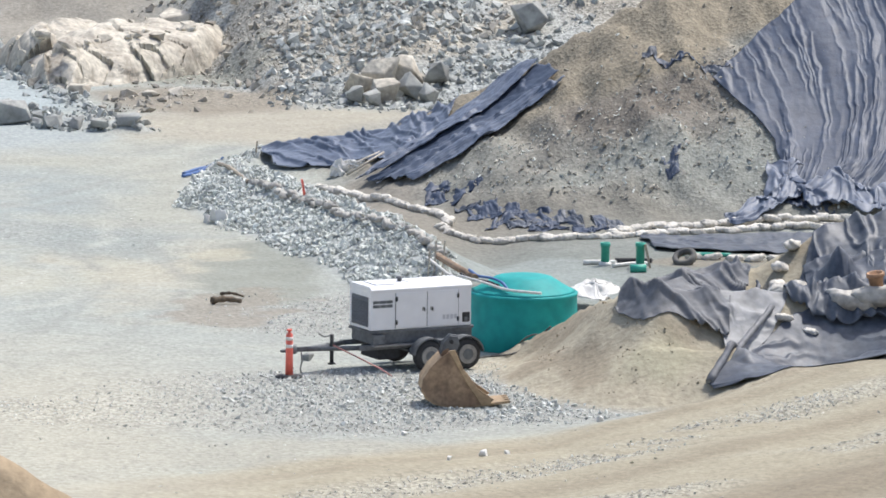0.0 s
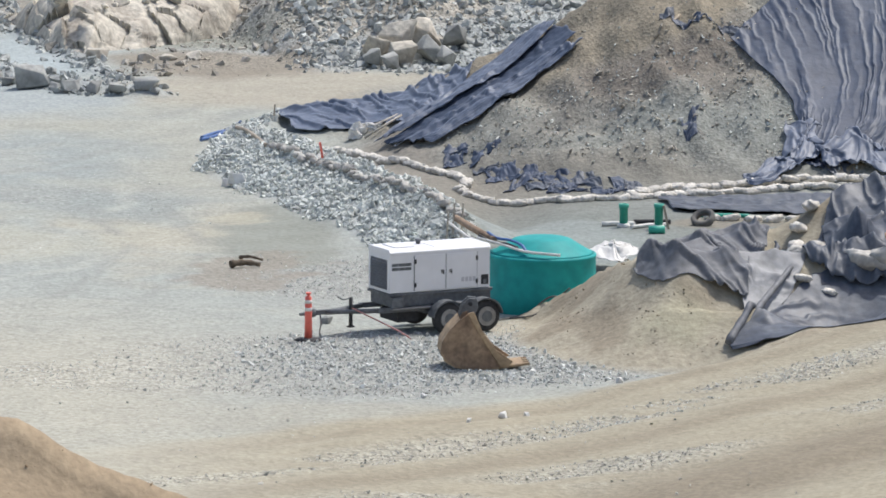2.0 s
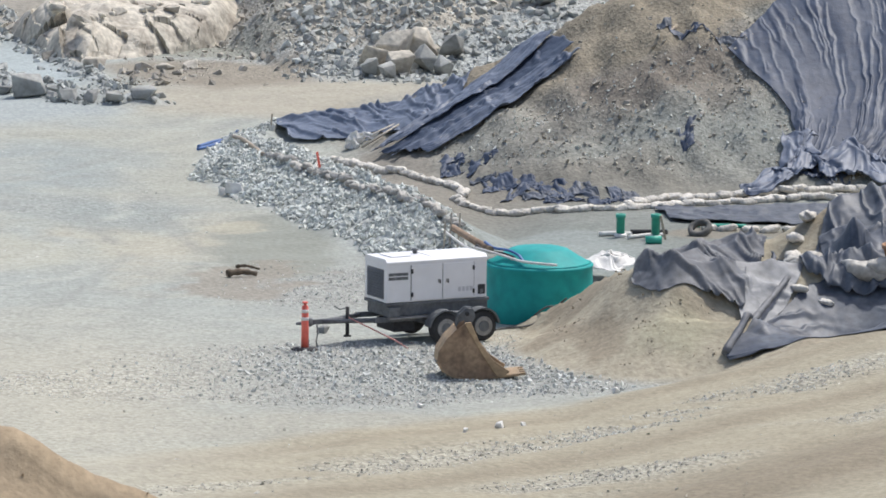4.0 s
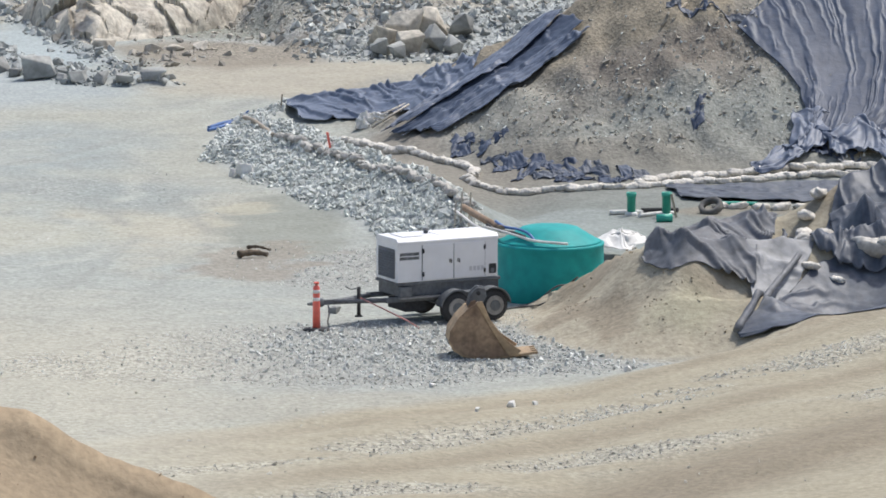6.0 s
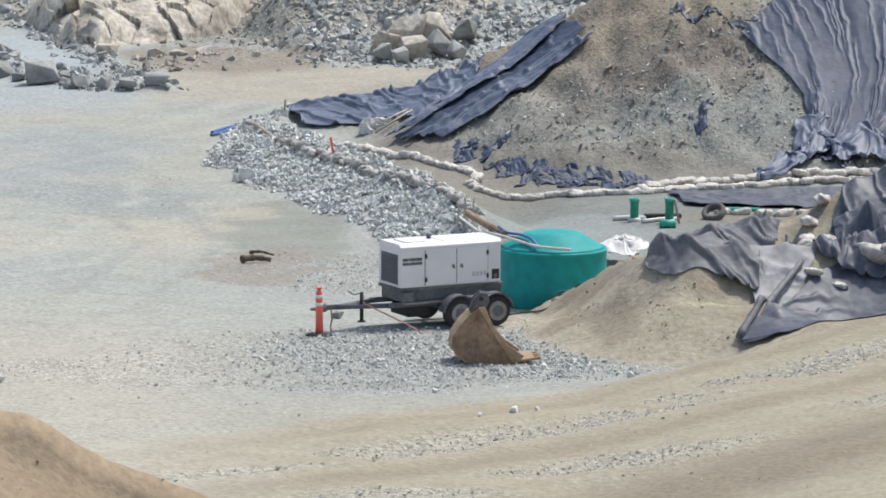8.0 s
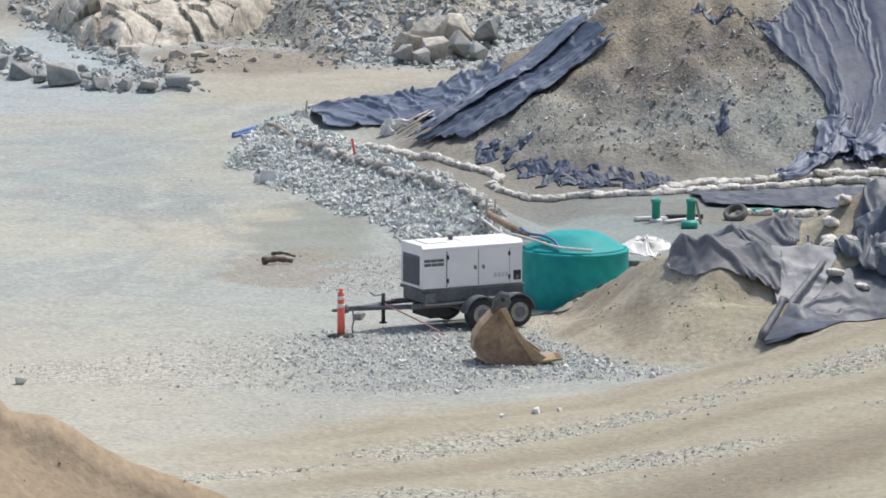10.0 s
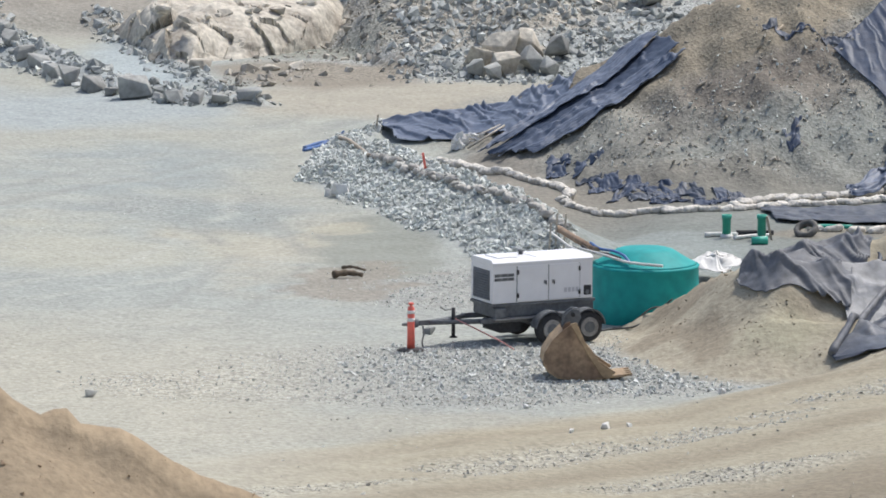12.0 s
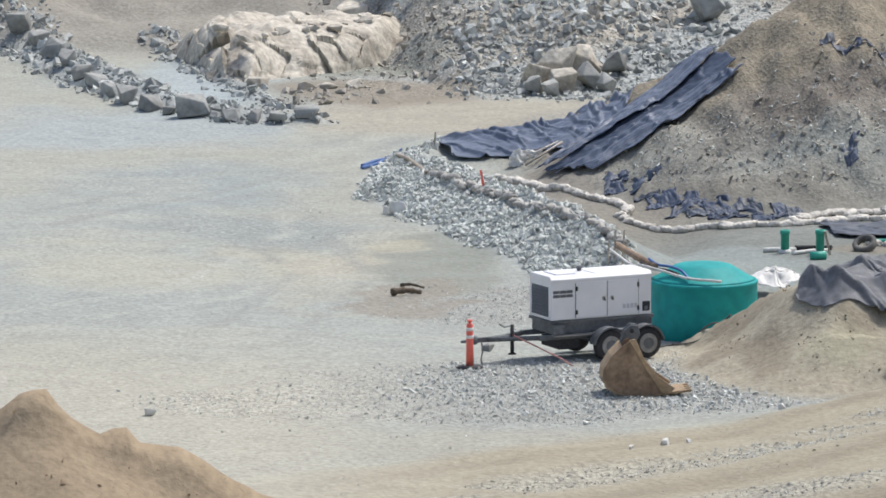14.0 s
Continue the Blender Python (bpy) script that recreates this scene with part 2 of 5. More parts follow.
def height(x, y):
    x, y = np.asarray(x, float), np.asarray(y, float)
    h = 0.10 * fbm(x, y, 6.0, 1) + 0.025 * fbm(x, y, 1.2, 5, 3)
    # wheel ruts and scrapes across the pad
    h = h + 0.02 * fbm(x * 0.35 + y * 0.2, y * 1.2 - x * 0.3, 1.0, 11, 2)
    # the haul road's ramp in front climbs to one side
    lane = y - 0.75 * x
    road = smooth(-10.0, -11.8, lane)
    h = h + road * (0.13 * np.maximum(x - 3.0, 0) + 0.05 + 0.02 * np.sin(lane * 1.7) + 0.10 * fbm(x * 0.4, lane, 1.2, 23, 3))
    # rough ground at the back rises from the pit floor
    start = 50 + 12 * smooth(-3, -8, x) + 2.5 * fbm(x, y, 9, 21, 2)
    up = np.maximum(y - start, 0)
    rough = smooth(0, 4, up)
    h = h + np.minimum(0.30 * up, 9 + 0.02 * up) + rough * (0.8 * fbm(x, y, 3.0, 30, 4))
    h = h + smooth(110, 300, y) * 14
    # the covered hill, the rock berm, the sand pile, the banks of rubble
    w = 0.5 * fbm(x, y, 4.0, 40, 3)
    w = w - 0.85 * np.maximum(0, y - np.interp(x, [-4.3, 0.5, 4.5, 7.0, 12.0], [36.3, 34.0, 31.8, 33.5, 40.5])) * smooth(16, 11, x)
    # the land lies smoother under the large plastic sheet
    bare = smooth(0.5, -0.3, x - 8.2 - np.where(y < 28.5, 0.47 * (28.5 - y), 0.8 * (y - 28.5)))
    w = w + (0.40 * fbm(x * 1.6 + y * 0.4, y * 0.7, 0.9, 42, 4) + 0.16 * fbm(x + 0.5 * y, y, 0.4, 43, 2)) * smooth(36, 33, y) * bare
    hill = foot(ridge(x, y, HILL, 0.62) + w, 0.30)
    berm = foot(ridge(x, y, BERM, 0.46) + 0.25 * fbm(x, y, 1.0, 44, 2), 0.02)
    pile = foot(np.maximum(np.maximum(ridge(x, y, PILE, 0.88, 0.4), np.maximum(ridge(x, y, PILE_FOOT, 0.62, 0.4), ridge(x, y, PILE_APRON, 0.5, 0.4))), ridge(x, y, PILE_BACK, 0.66, 0.4)) + 0.16 * fbm(x, y, 1.4, 48, 4) + 0.05 * fbm(x, y, 0.35, 49, 2), 0.012)
    stock = foot(np.maximum(ridge(x, y, STOCKPILE, 1.4), ridge(x, y, STOCKPILE, 0.66) - 0.4) + 0.10 * fbm(x, y, 0.5, 52, 4) - 0.06, 0.05)
    bank = foot(ridge(x, y, BOULDER_BANK, 0.5) + 0.2 * fbm(x, y, 1.0, 56, 2), 0.02)
    bank2 = foot(ridge(x, y, RAMP_BANK, 0.5) + 0.15 * fbm(x, y, 1.0, 58, 2), 0.02)
    h = h + np.maximum.reduce([hill, berm, pile, stock, bank, bank2])
    # the silted basin behind the berm
    h = h - 0.35 * np.exp(-(((x - 2.0) / 1.2) ** 2 + ((y - 19) / 4.0) ** 2))
    # the lookout on which the clip was taken, and the pit's sides
    h = h + 0.9 * np.clip(-(y + 113.0), 0, 22.0) * 1.02
    side = np.maximum(np.abs(x) - 45, 0)
    return h + np.minimum(0.35 * side, 14)


def on(x, y, lift=0.0):
    return (x, y, float(height(x, y)) + lift)


# ---- making meshes ----
def part(name, bm, material, parent=None, label=""):
    """Links a bmesh as one mesh object, under a thing or a part if one is given."""
    me = bpy.data.meshes.new(name)
    bm.to_mesh(me)
    bm.free()
    me.materials.append(material)
    ob = new(name, me)
    if parent is not None:
        ob.parent = parent
    if label:
        ob["label"] = label
    return ob


def thing(name, m, label, category, group="", kind=""):
    ob = tagged(new(name), label, category, group, kind)
    ob.empty_display_size = 0.2
    ob.matrix_world = m
    return ob


def box(x0, x1, y0, y1, z0, z1, bevel=0.01):
    bm = bmesh.new()
    bmesh.ops.create_cube(bm, size=1)
    bmesh.ops.scale(bm, vec=(x1 - x0, y1 - y0, z1 - z0), verts=bm.verts)
    bmesh.ops.translate(bm, vec=((x0 + x1) / 2, (y0 + y1) / 2, (z0 + z1) / 2), verts=bm.verts)
    if bevel:
        bmesh.ops.bevel(bm, geom=bm.edges[:], offset=bevel, segments=2, affect="EDGES", profile=0.5)
    return bm


def tube(path, r, sides=8, ends=None):
    """A round bar along a path; ends: radii at the path's points."""
    bm = bmesh.new()
    path = [Vector(p) for p in path]
    rings = []
    for i, p in enumerate(path):
        d = (path[min(i + 1, len(path) - 1)] - path[max(i - 1, 0)]).normalized()
        a = d.cross(Vector((0, 0, 1)) if abs(d.z) < 0.9 else Vector((1, 0, 0))).normalized()
        b = d.cross(a)
        k = ends[i] if ends else r
        rings.append([bm.verts.new(p + (a * math.cos(t) + b * math.sin(t)) * k) for t in (2 * math.pi * j / sides for j in range(sides))])
    for r0, r1 in zip(rings, rings[1:]):
        for j in range(sides):
            f = bm.faces.new((r0[j], r0[(j + 1) % sides], r1[(j + 1) % sides], r1[j]))
            f.smooth = True
    bm.faces.new(rings[0][::-1])
    bm.faces.new(rings[-1])
    bmesh.ops.recalc_face_normals(bm, faces=bm.faces[:])
    return bm


def lathe(profile, sides=40, axis="z"):
    """A turned shape from (radius, height) pairs."""
    bm = bmesh.new()
    rings = [[bm.verts.new((r * math.cos(t), r * math.sin(t), z)) for t in (2 * math.pi * j / sides for j in range(sides))] for r, z in profile]
    for r0, r1 in zip(rings, rings[1:]):
        for j in range(sides):
            f = bm.faces.new((r0[j], r0[(j + 1) % sides], r1[(j + 1) % sides], r1[j]))
            f.smooth = True
    bm.faces.new(rings[0][::-1])
    bm.faces.new(rings[-1])
    bmesh.ops.recalc_face_normals(bm, faces=bm.faces[:])
    if axis == "y":
        bmesh.ops.rotate(bm, cent=(0, 0, 0), matrix=Matrix.Rotation(math.pi / 2, 3, "X"), verts=bm.verts)
    return bm


def extrude(outline, y0, y1, bevel=0.0):
    """A plate of the outline (x, z), from y0 to y1."""
    bm = bmesh.new()
    a = [bm.verts.new((x, y0, z)) for x, z in outline]
    b = [bm.verts.new((x, y1, z)) for x, z in outline]
    n = len(a)
    for i in range(n):
        bm.faces.new((a[i], a[(i + 1) % n], b[(i + 1) % n], b[i]))
    bm.faces.new(a[::-1])
    bm.faces.new(b)
    bmesh.ops.recalc_face_normals(bm, faces=bm.faces[:])
    if bevel:
        bmesh.ops.bevel(bm, geom=bm.edges[:], offset=bevel, segments=1, affect="EDGES")
    return bm


def moved(bm, m):
    bmesh.ops.transform(bm, matrix=m, verts=bm.verts)
    return bm


def shard(seed, points=9, squash=(1, 0.8, 0.6), block=False):
    """A broken stone: flat faces and sharp corners; block: roughly squared, as quarry stone is."""
    r = np.random.RandomState(seed)
    if block:
        p = np.array([(a, b, c) for a in (-1, 1) for b in (-1, 1) for c in (-1, 1)], float) * 0.36
        p = p + r.uniform(-0.24, 0.24, p.shape)
        extra = r.normal(size=(max(points - 8, 0), 3))
        p = np.concatenate([p, extra / np.linalg.norm(extra, axis=1)[:, None] * 0.5]) if len(extra) else p
    else:
        p = r.uniform(-0.5, 0.5, (points, 3))
    p = p * np.array(squash)
    bm = bmesh.new()
    for c in p:
        bm.verts.new(c)
    bmesh.ops.convex_hull(bm, input=bm.verts[:])
    loose = [v for v in bm.verts if not v.link_faces]
    bmesh.ops.delete(bm, geom=loose, context="VERTS")
    bm.verts.index_update()
    return bm


def as_arrays(bm):
    bm.verts.ensure_lookup_table()
    bm.verts.index_update()
    v = np.array([p.co[:] for p in bm.verts])
    bmesh.ops.triangulate(bm, faces=bm.faces[:])
    f = np.array([[q.index for q in t.verts] for t in bm.faces])
    bm.free()
    return v, f


def turn(rng):
    q = rng.normal(size=4)
    w, x, y, z = q / np.linalg.norm(q)
    return np.array([[1 - 2 * (y * y + z * z), 2 * (x * y - z * w), 2 * (x * z + y * w)],
                     [2 * (x * y + z * w), 1 - 2 * (x * x + z * z), 2 * (y * z - x * w)],
                     [2 * (x * z - y * w), 2 * (y * z + x * w), 1 - 2 * (x * x + y * y)]])


def heap(name, kinds, places, material, seed, parent=None):
    """Many stones joined into one mesh. places: (x, y, z, size)."""
    rng = np.random.RandomState(seed)
    V, F, n = [], [], 0
    for x, y, z, s in places:
        v, f = kinds[rng.randint(len(kinds))]
        V.append((v * s * (0.75 + 0.5 * rng.rand(3))) @ turn(rng).T + (x, y, z))
        F.append(f + n)
        n += len(v)
    V, F = np.concatenate(V), np.concatenate(F)
    me = bpy.data.meshes.new(name)
    me.vertices.add(len(V))
    me.vertices.foreach_set("co", V.ravel())
    me.loops.add(F.size)
    me.loops.foreach_set("vertex_index", F.ravel().astype(np.int32))
    me.polygons.add(len(F))
    me.polygons.foreach_set("loop_start", np.arange(0, F.size, 3, dtype=np.int32))
    me.polygons.foreach_set("use_smooth", np.zeros(len(F), bool))
    me.update(calc_edges=True)
    me.materials.append(material)
    ob = new(name, me)
    if parent is not None:
        ob.parent = parent
    ob["kind"] = "stuff"
    return ob


# ---- the ground: one sheet to the horizon ----
def axis(parts):
    out = []
    for a, b, step in parts:
        out += list(np.arange(a, b, step))
    return np.array(out)


gx = axis([(-1500, -200, 130), (-200, -60, 20), (-60, -24, 3), (-24, 20, 0.2), (20, 60, 3), (60, 200, 20), (200, 1501, 130)])
gy = axis([(-1500, -200, 130), (-200, -142, 12), (-142, -108, 2), (-108, -56, 3), (-56, -36, 0.25), (-36, -26, 1), (-26, 62, 0.2), (62, 84, 0.4), (84, 130, 3), (130, 400, 20), (400, 1501, 130)])
X, Y = np.meshgrid(gx, gy)
Z = height(X, Y)


def tint(col, rgb, w):
    return col + (np.array(rgb) - col) * np.clip(w, 0, 1)[..., None]


def spot(x, y, cx, cy, rx, ry, rough=0.5, seed=60, hard=0.0):
    """1 inside a ragged oval, 0 outside; hard: how crisp its rim is."""
    d = np.hypot((x - cx) / rx, (y - cy) / ry) + rough * fbm(x, y, min(rx, ry), seed, 4)
    return 1 - smooth(0.45 + 0.42 * hard, 1.2 - 0.2 * hard, d)


def tracks(x, y, pts, wide, gauge=1.9):
    """Two wheel marks along a line over the plan, each so wide."""
    away = -ridge(x, y, [(a, b, 0.0) for a, b in pts], 1.0)
    return smooth(wide, 0.4 * wide, np.abs(away - gauge / 2 + 0.25 * fbm(x, y, 2.0, 97, 3)))


def soil(x, y):
    """Base colour of the soil and how stony it is, over the plan."""
    dust = fbm(x * 0.8, y * 0.5, 5, 70, 4)
    col = np.zeros((*x.shape, 3)) + (0.325, 0.33, 0.30)
    col = tint(col, (0.35, 0.338, 0.288), smooth(-0.15, 0.35, dust))
    grit = 0.25 + 0 * x
    stony = spot(x, y, 0.5, -4.0, 6.5, 5.2, 0.6, 61)
    stony = np.maximum(stony, spot(x, y, -4.5, -6.5, 5.0, 3.2, 0.8, 62))
    stony = np.maximum(stony, spot(x, y, -1.5, 7.5, 3.0, 3.5, 0.7, 63))
    stony = np.maximum(stony, 0.7 * spot(x, y, -7.5, 21, 3.5, 2.5, 0.9, 64))
    col = tint(col, (0.312, 0.303, 0.274), stony)
    grit = np.maximum(grit, 0.75 * stony)
    col = tint(col, (0.345, 0.322, 0.268), 0.85 * spot(x, y, -0.5, -11.3, 8.0, 2.0, 0.5, 118))
    # broad scuffs and stains of the traffic on the pad
    col = tint(col, (0.40, 0.36, 0.285), 0.75 * spot(x, y, -5.8, 14.0, 2.6, 6.0, 1.0, 101) * (1 - stony))
    col = tint(col, (0.275, 0.29, 0.272), 0.8 * spot(x, y, -8.0, 21.0, 4.5, 4.0, 1.1, 102))
    col = tint(col, (0.285, 0.305, 0.295), 0.7 * spot(x, y, -10.5, 30.0, 5.0, 5.5, 0.9, 103))
    col = tint(col, (0.405, 0.38, 0.305), 0.7 * spot(x, y, -11.5, 14.0, 4.0, 5.0, 1.1, 104))
    streak = smooth(0.08, 0.32, fbm(x * 0.45 + 0.15 * y, y * 0.9 - 0.1 * x, 1.5, 105, 4)) * smooth(44, 38, y) * smooth(-12, -6, y)
    col = tint(col, (0.385, 0.37, 0.32), 0.4 * streak * (1 - stony))
    for k, (pts, wide, dark) in enumerate((([(-16, 2), (-9, 9), (-6.5, 20), (-7.0, 34), (-3.0, 44)], 0.32, 0), ([(-14, 22), (-9.5, 30), (-5.5, 40), (1, 47)], 0.35, 1), ([(-12, -8), (-7.5, 2), (-6.0, 12), (-8.5, 26)], 0.28, 1))):
        mark = tracks(x, y, pts, wide) * smooth(-0.25, 0.15, fbm(x, y, 2.5, 106 + k, 3))
        col = tint(col, (0.265, 0.265, 0.24) if dark else (0.42, 0.405, 0.355), 0.45 * mark)
    mud = spot(x, y, -3.35, 14.6, 1.75, 5.2, 0.45, 65, 0.7)
    col = tint(col, (0.258, 0.258, 0.222), 0.95 * mud)
    grit = grit * (1 - 0.9 * mud)
    col = tint(col, (0.40, 0.36, 0.28), 0.8 * spot(x, y, -4.4, 17.5, 1.0, 1.2, 0.8, 108, 0.5))
    dirt = np.maximum(spot(x, y, -4.2, 8.3, 1.2, 2.2, 1.5, 66, 0.5), spot(x, y, -3.4, 9.6, 0.9, 1.6, 1.5, 120, 0.5))
    col = tint(col, (0.268, 0.236, 0.195), 0.8 * dirt)
    grit = np.where(dirt > 0.2, 0.35, grit)
    col = tint(col, (0.37, 0.33, 0.265), 0.9 * spot(x, y, -2.5, 44.0, 7.0, 5.0, 0.7, 67))
    col = tint(col, (0.335, 0.355, 0.35), 0.85 * spot(x, y, -14.0, 41.0, 6.5, 5.0, 0.7, 68))
    col = tint(col, (0.36, 0.39, 0.39), 0.9 * spot(x, y, -11.5, 53.0, 2.5, 10.0, 0.4, 69))
    # the haul road in front, tan with stony tracks along it
    lane = y - 0.75 * x + 0.6 * fbm(x, y, 3, 71, 3)
    front = smooth(-10.4, -11.8, lane) * smooth(-26, -14, x + 0.5 * (y + 20))
    col = tint(col, (0.345, 0.298, 0.218), 0.95 * front)
    track = 0.9 * np.clip(1.3 - np.abs(lane + 15.5) / 1.1, 0, 1) + np.clip(1.3 - np.abs(lane + 20.7) / 1.6, 0, 1)
    # dark brown band along the road, and shade under the windrows put into colour
    rut_and_shade = np.clip(1.4 - np.abs(lane + 25.0) / 2.4, 0, 1) + 0.6 * np.clip(1.2 - np.abs(lane + 18.1) / 0.9, 0, 1) + 0.5 * np.clip(1.2 - np.abs(lane + 12.6) / 0.6, 0, 1)
    col = tint(col, (0.24, 0.198, 0.145), 0.9 * rut_and_shade * front)
    track = track * smooth(-0.22, 0.1, fbm(x * 0.35, y, 1.6, 73, 3))
    col = tint(col, (0.36, 0.335, 0.28), 0.7 * track * front)
    grit = grit * (1 - 0.6 * front) + 0.8 * track * front
    # tan dust on the left, brightened: some airborne haze is put into the colour
    left = smooth(-1, -7.5, x) * smooth(8, -7, y)
    col = tint(col, (0.41, 0.378, 0.308), 0.85 * left)
    # banks and hills
    hill = smooth(-0.4, 0.5, ridge(x, y, HILL, 0.62))
    brown = tint(np.zeros((*x.shape, 3)) + (0.282, 0.266, 0.228), (0.32, 0.295, 0.248), smooth(-0.2, 0.3, fbm(x, y, 2.5, 75, 4)))
    brown = tint(brown, (0.27, 0.267, 0.237), smooth(29, 25.5, y + 0.6 * fbm(x, y, 2, 109, 3)))
    top = smooth(2.55, 2.8, height(x, y) - 0.37 * (x - 5) + 0.25 * fbm(x, y, 0.8, 77, 3))
    brown = tint(brown, (0.285, 0.24, 0.18), top)
    col = col + (brown - col) * hill[..., None]
    grit = np.maximum(grit * (1 - hill), 0.5 * hill)
    brownish = spot(x, y, 6.0, 28.4, 3.6, 2.6, 0.6, 86) * hill * (1 - top)
    col = tint(col, (0.195, 0.16, 0.13), 0.8 * brownish)
    col = tint(col, (0.225, 0.205, 0.172), 0.9 * spot(x, y, 4.8, 22.8, 6.0, 2.6, 0.4, 87))
    col = tint(col, (0.34, 0.25, 0.14), 0.8 * spot(x, y, 11.0, 24.4, 1.4, 0.9, 0.7, 119))
    basin = spot(x, y, 1.4, 20.5, 3.2, 7.5, 0.3, 78)
    col = tint(col, (0.225, 0.203, 0.17), basin)
    col = tint(col, (0.24, 0.212, 0.178), 0.9 * spot(x, y, -0.7, 27.2, 1.7, 4.6, 0.4, 122))
    col = tint(col, (0.205, 0.21, 0.19), spot(x, y, 5.5, 15.5, 6.5, 7.5, 0.5, 79))
    col = tint(col, (0.265, 0.28, 0.262), 0.9 * spot(x, y, 3.9, 13.5, 2.6, 4.0, 0.7, 116, 0.5))
    col = tint(col, (0.24, 0.205, 0.16), 0.7 * spot(x, y, 7.6, 17.0, 1.6, 1.4, 0.7, 117, 0.5))
    col = tint(col, (0.40, 0.345, 0.26), 0.7 * spot(x, y, 2.8, 0.2, 1.7, 1.9, 0.5, 85))
    sand = smooth(-0.12, 0.12, np.maximum(np.maximum(ridge(x, y, PILE, 0.88), np.maximum(ridge(x, y, PILE_FOOT, 0.62), ridge(x, y, PILE_APRON, 0.5))), ridge(x, y, PILE_BACK, 0.66)))
    col = tint(col, (0.40, 0.345, 0.26), sand)
    col = tint(col, (0.30, 0.25, 0.185), sand * smooth(0.05, 0.3, fbm(x, y, 1.0, 80, 4)))
    col = tint(col, (0.375, 0.338, 0.24), 0.8 * sand * spot(x, y, 5.9, -4.0, 1.5, 1.2, 0.7, 112))
    grit = grit * (1 - 0.8 * sand)
    stock = smooth(-0.3, 0.3, ridge(x, y, STOCKPILE, 0.66))
    col = tint(col, (0.34, 0.258, 0.175), stock)
    grit = grit * (1 - 0.7 * stock)
    rocky = smooth(-0.2, 0.2, np.maximum(ridge(x, y, BERM, 0.46), np.maximum(ridge(x, y, BOULDER_BANK, 0.5), ridge(x, y, RAMP_BANK, 0.5))))
    crest = np.interp(y, [p[1] for p in BERM[::-1]], [p[0] for p in BERM[::-1]])
    rocky = rocky * np.where(y < 38, smooth(0.5, 0.1, x - crest), 1.0)
    col = tint(col, (0.38, 0.385, 0.37), rocky)
    back = smooth(47.5, 50.5, y + 1.5 * fbm(x, y, 5, 82, 2)) * smooth(-9, -6, x - 0.2 * fbm(x, y, 4, 83, 2))
    col = tint(col, (0.36, 0.365, 0.35), back)
    col = tint(col, (0.37, 0.33, 0.275), back * smooth(0.0, 0.3, fbm(x, y, 6, 84, 3) - 0.12 + 0.25 * smooth(0, -5, x)))
    grit = np.maximum(grit, back)
    col = tint(col, (0.25, 0.245, 0.205), 0.9 * spot(x, y, -6.2, 55.5, 3.4, 2.4, 0.6, 89))
    col = tint(col, (0.35, 0.318, 0.27), 0.9 * spot(x, y, -4.0, 62.0, 3.4, 6.0, 0.7, 110))
    col = tint(col, (0.262, 0.226, 0.18), 0.95 * spot(x, y, -6.3, 50.6, 3.9, 3.6, 0.5, 115, 0.3))
    wall = smooth(58, 64, y) * smooth(-6, -9, x)
    col = tint(col, (0.30, 0.27, 0.23), wall)
    col = tint(col, (0.33, 0.332, 0.325), 0.8 * smooth(70, 76, y))
    return col * (0.955, 1.0, 1.015), grit


COL, GRIT = soil(X, Y)
ny, nx = X.shape
idx = np.arange(nx * ny).reshape(ny, nx)
quads = np.stack([idx[:-1, :-1], idx[:-1, 1:], idx[1:, 1:], idx[1:, :-1]], -1).reshape(-1, 4)
me = bpy.data.meshes.new("ground")
me.vertices.add(nx * ny)
me.vertices.foreach_set("co", np.stack([X, Y, Z], -1).ravel())
me.loops.add(quads.size)
me.loops.foreach_set("vertex_index", quads.ravel().astype(np.int32))
me.polygons.add(len(quads))
me.polygons.foreach_set("loop_start", np.arange(0, quads.size, 4, dtype=np.int32))
me.update(calc_edges=True)
me.polygons.foreach_set("use_smooth", np.ones(len(quads), bool))
for key, val in (("soil", COL), ("grit", np.repeat(GRIT[..., None], 3, -1))):
    at = me.attributes.new(key, "FLOAT_COLOR", "POINT")
    at.data.foreach_set("color", np.concatenate([val.reshape(-1, 3), np.ones((nx * ny, 1))], 1).ravel())
me.materials.append(SOIL)
tagged(new("ground", me), "dusty grey and tan quarry floor with gravel and dirt hills", "ground", kind="structure")


# ---- the generator on its trailer ----
def wheel(parent, x, y, name="wheel"):
    w = part(name, moved(lathe([(0.10, -0.115), (0.26, -0.115), (0.335, -0.09), (0.35, -0.05), (0.35, 0.05), (0.335, 0.09), (0.26, 0.115), (0.10, 0.115)], 36, "y"), pose(x, y, 0.35)), BLACK, parent)
    s = -1 if y < 0 else 1
    part("rim", moved(lathe([(0.12, -0.02), (0.17, -0.03), (0.215, 0.02), (0.215, 0.05)], 28, "y"), pose(x, y + s * 0.10, 0.35, 0, 0, 0 if s < 0 else 180)), RIM, w)
    part("hub", moved(lathe([(0.03, -0.05), (0.06, -0.04), (0.125, 0.0), (0.125, 0.03)], 18, "y"), pose(x, y + s * 0.135, 0.35, 0, 0, 0 if s < 0 else 180)), FRAME, w)
    return w


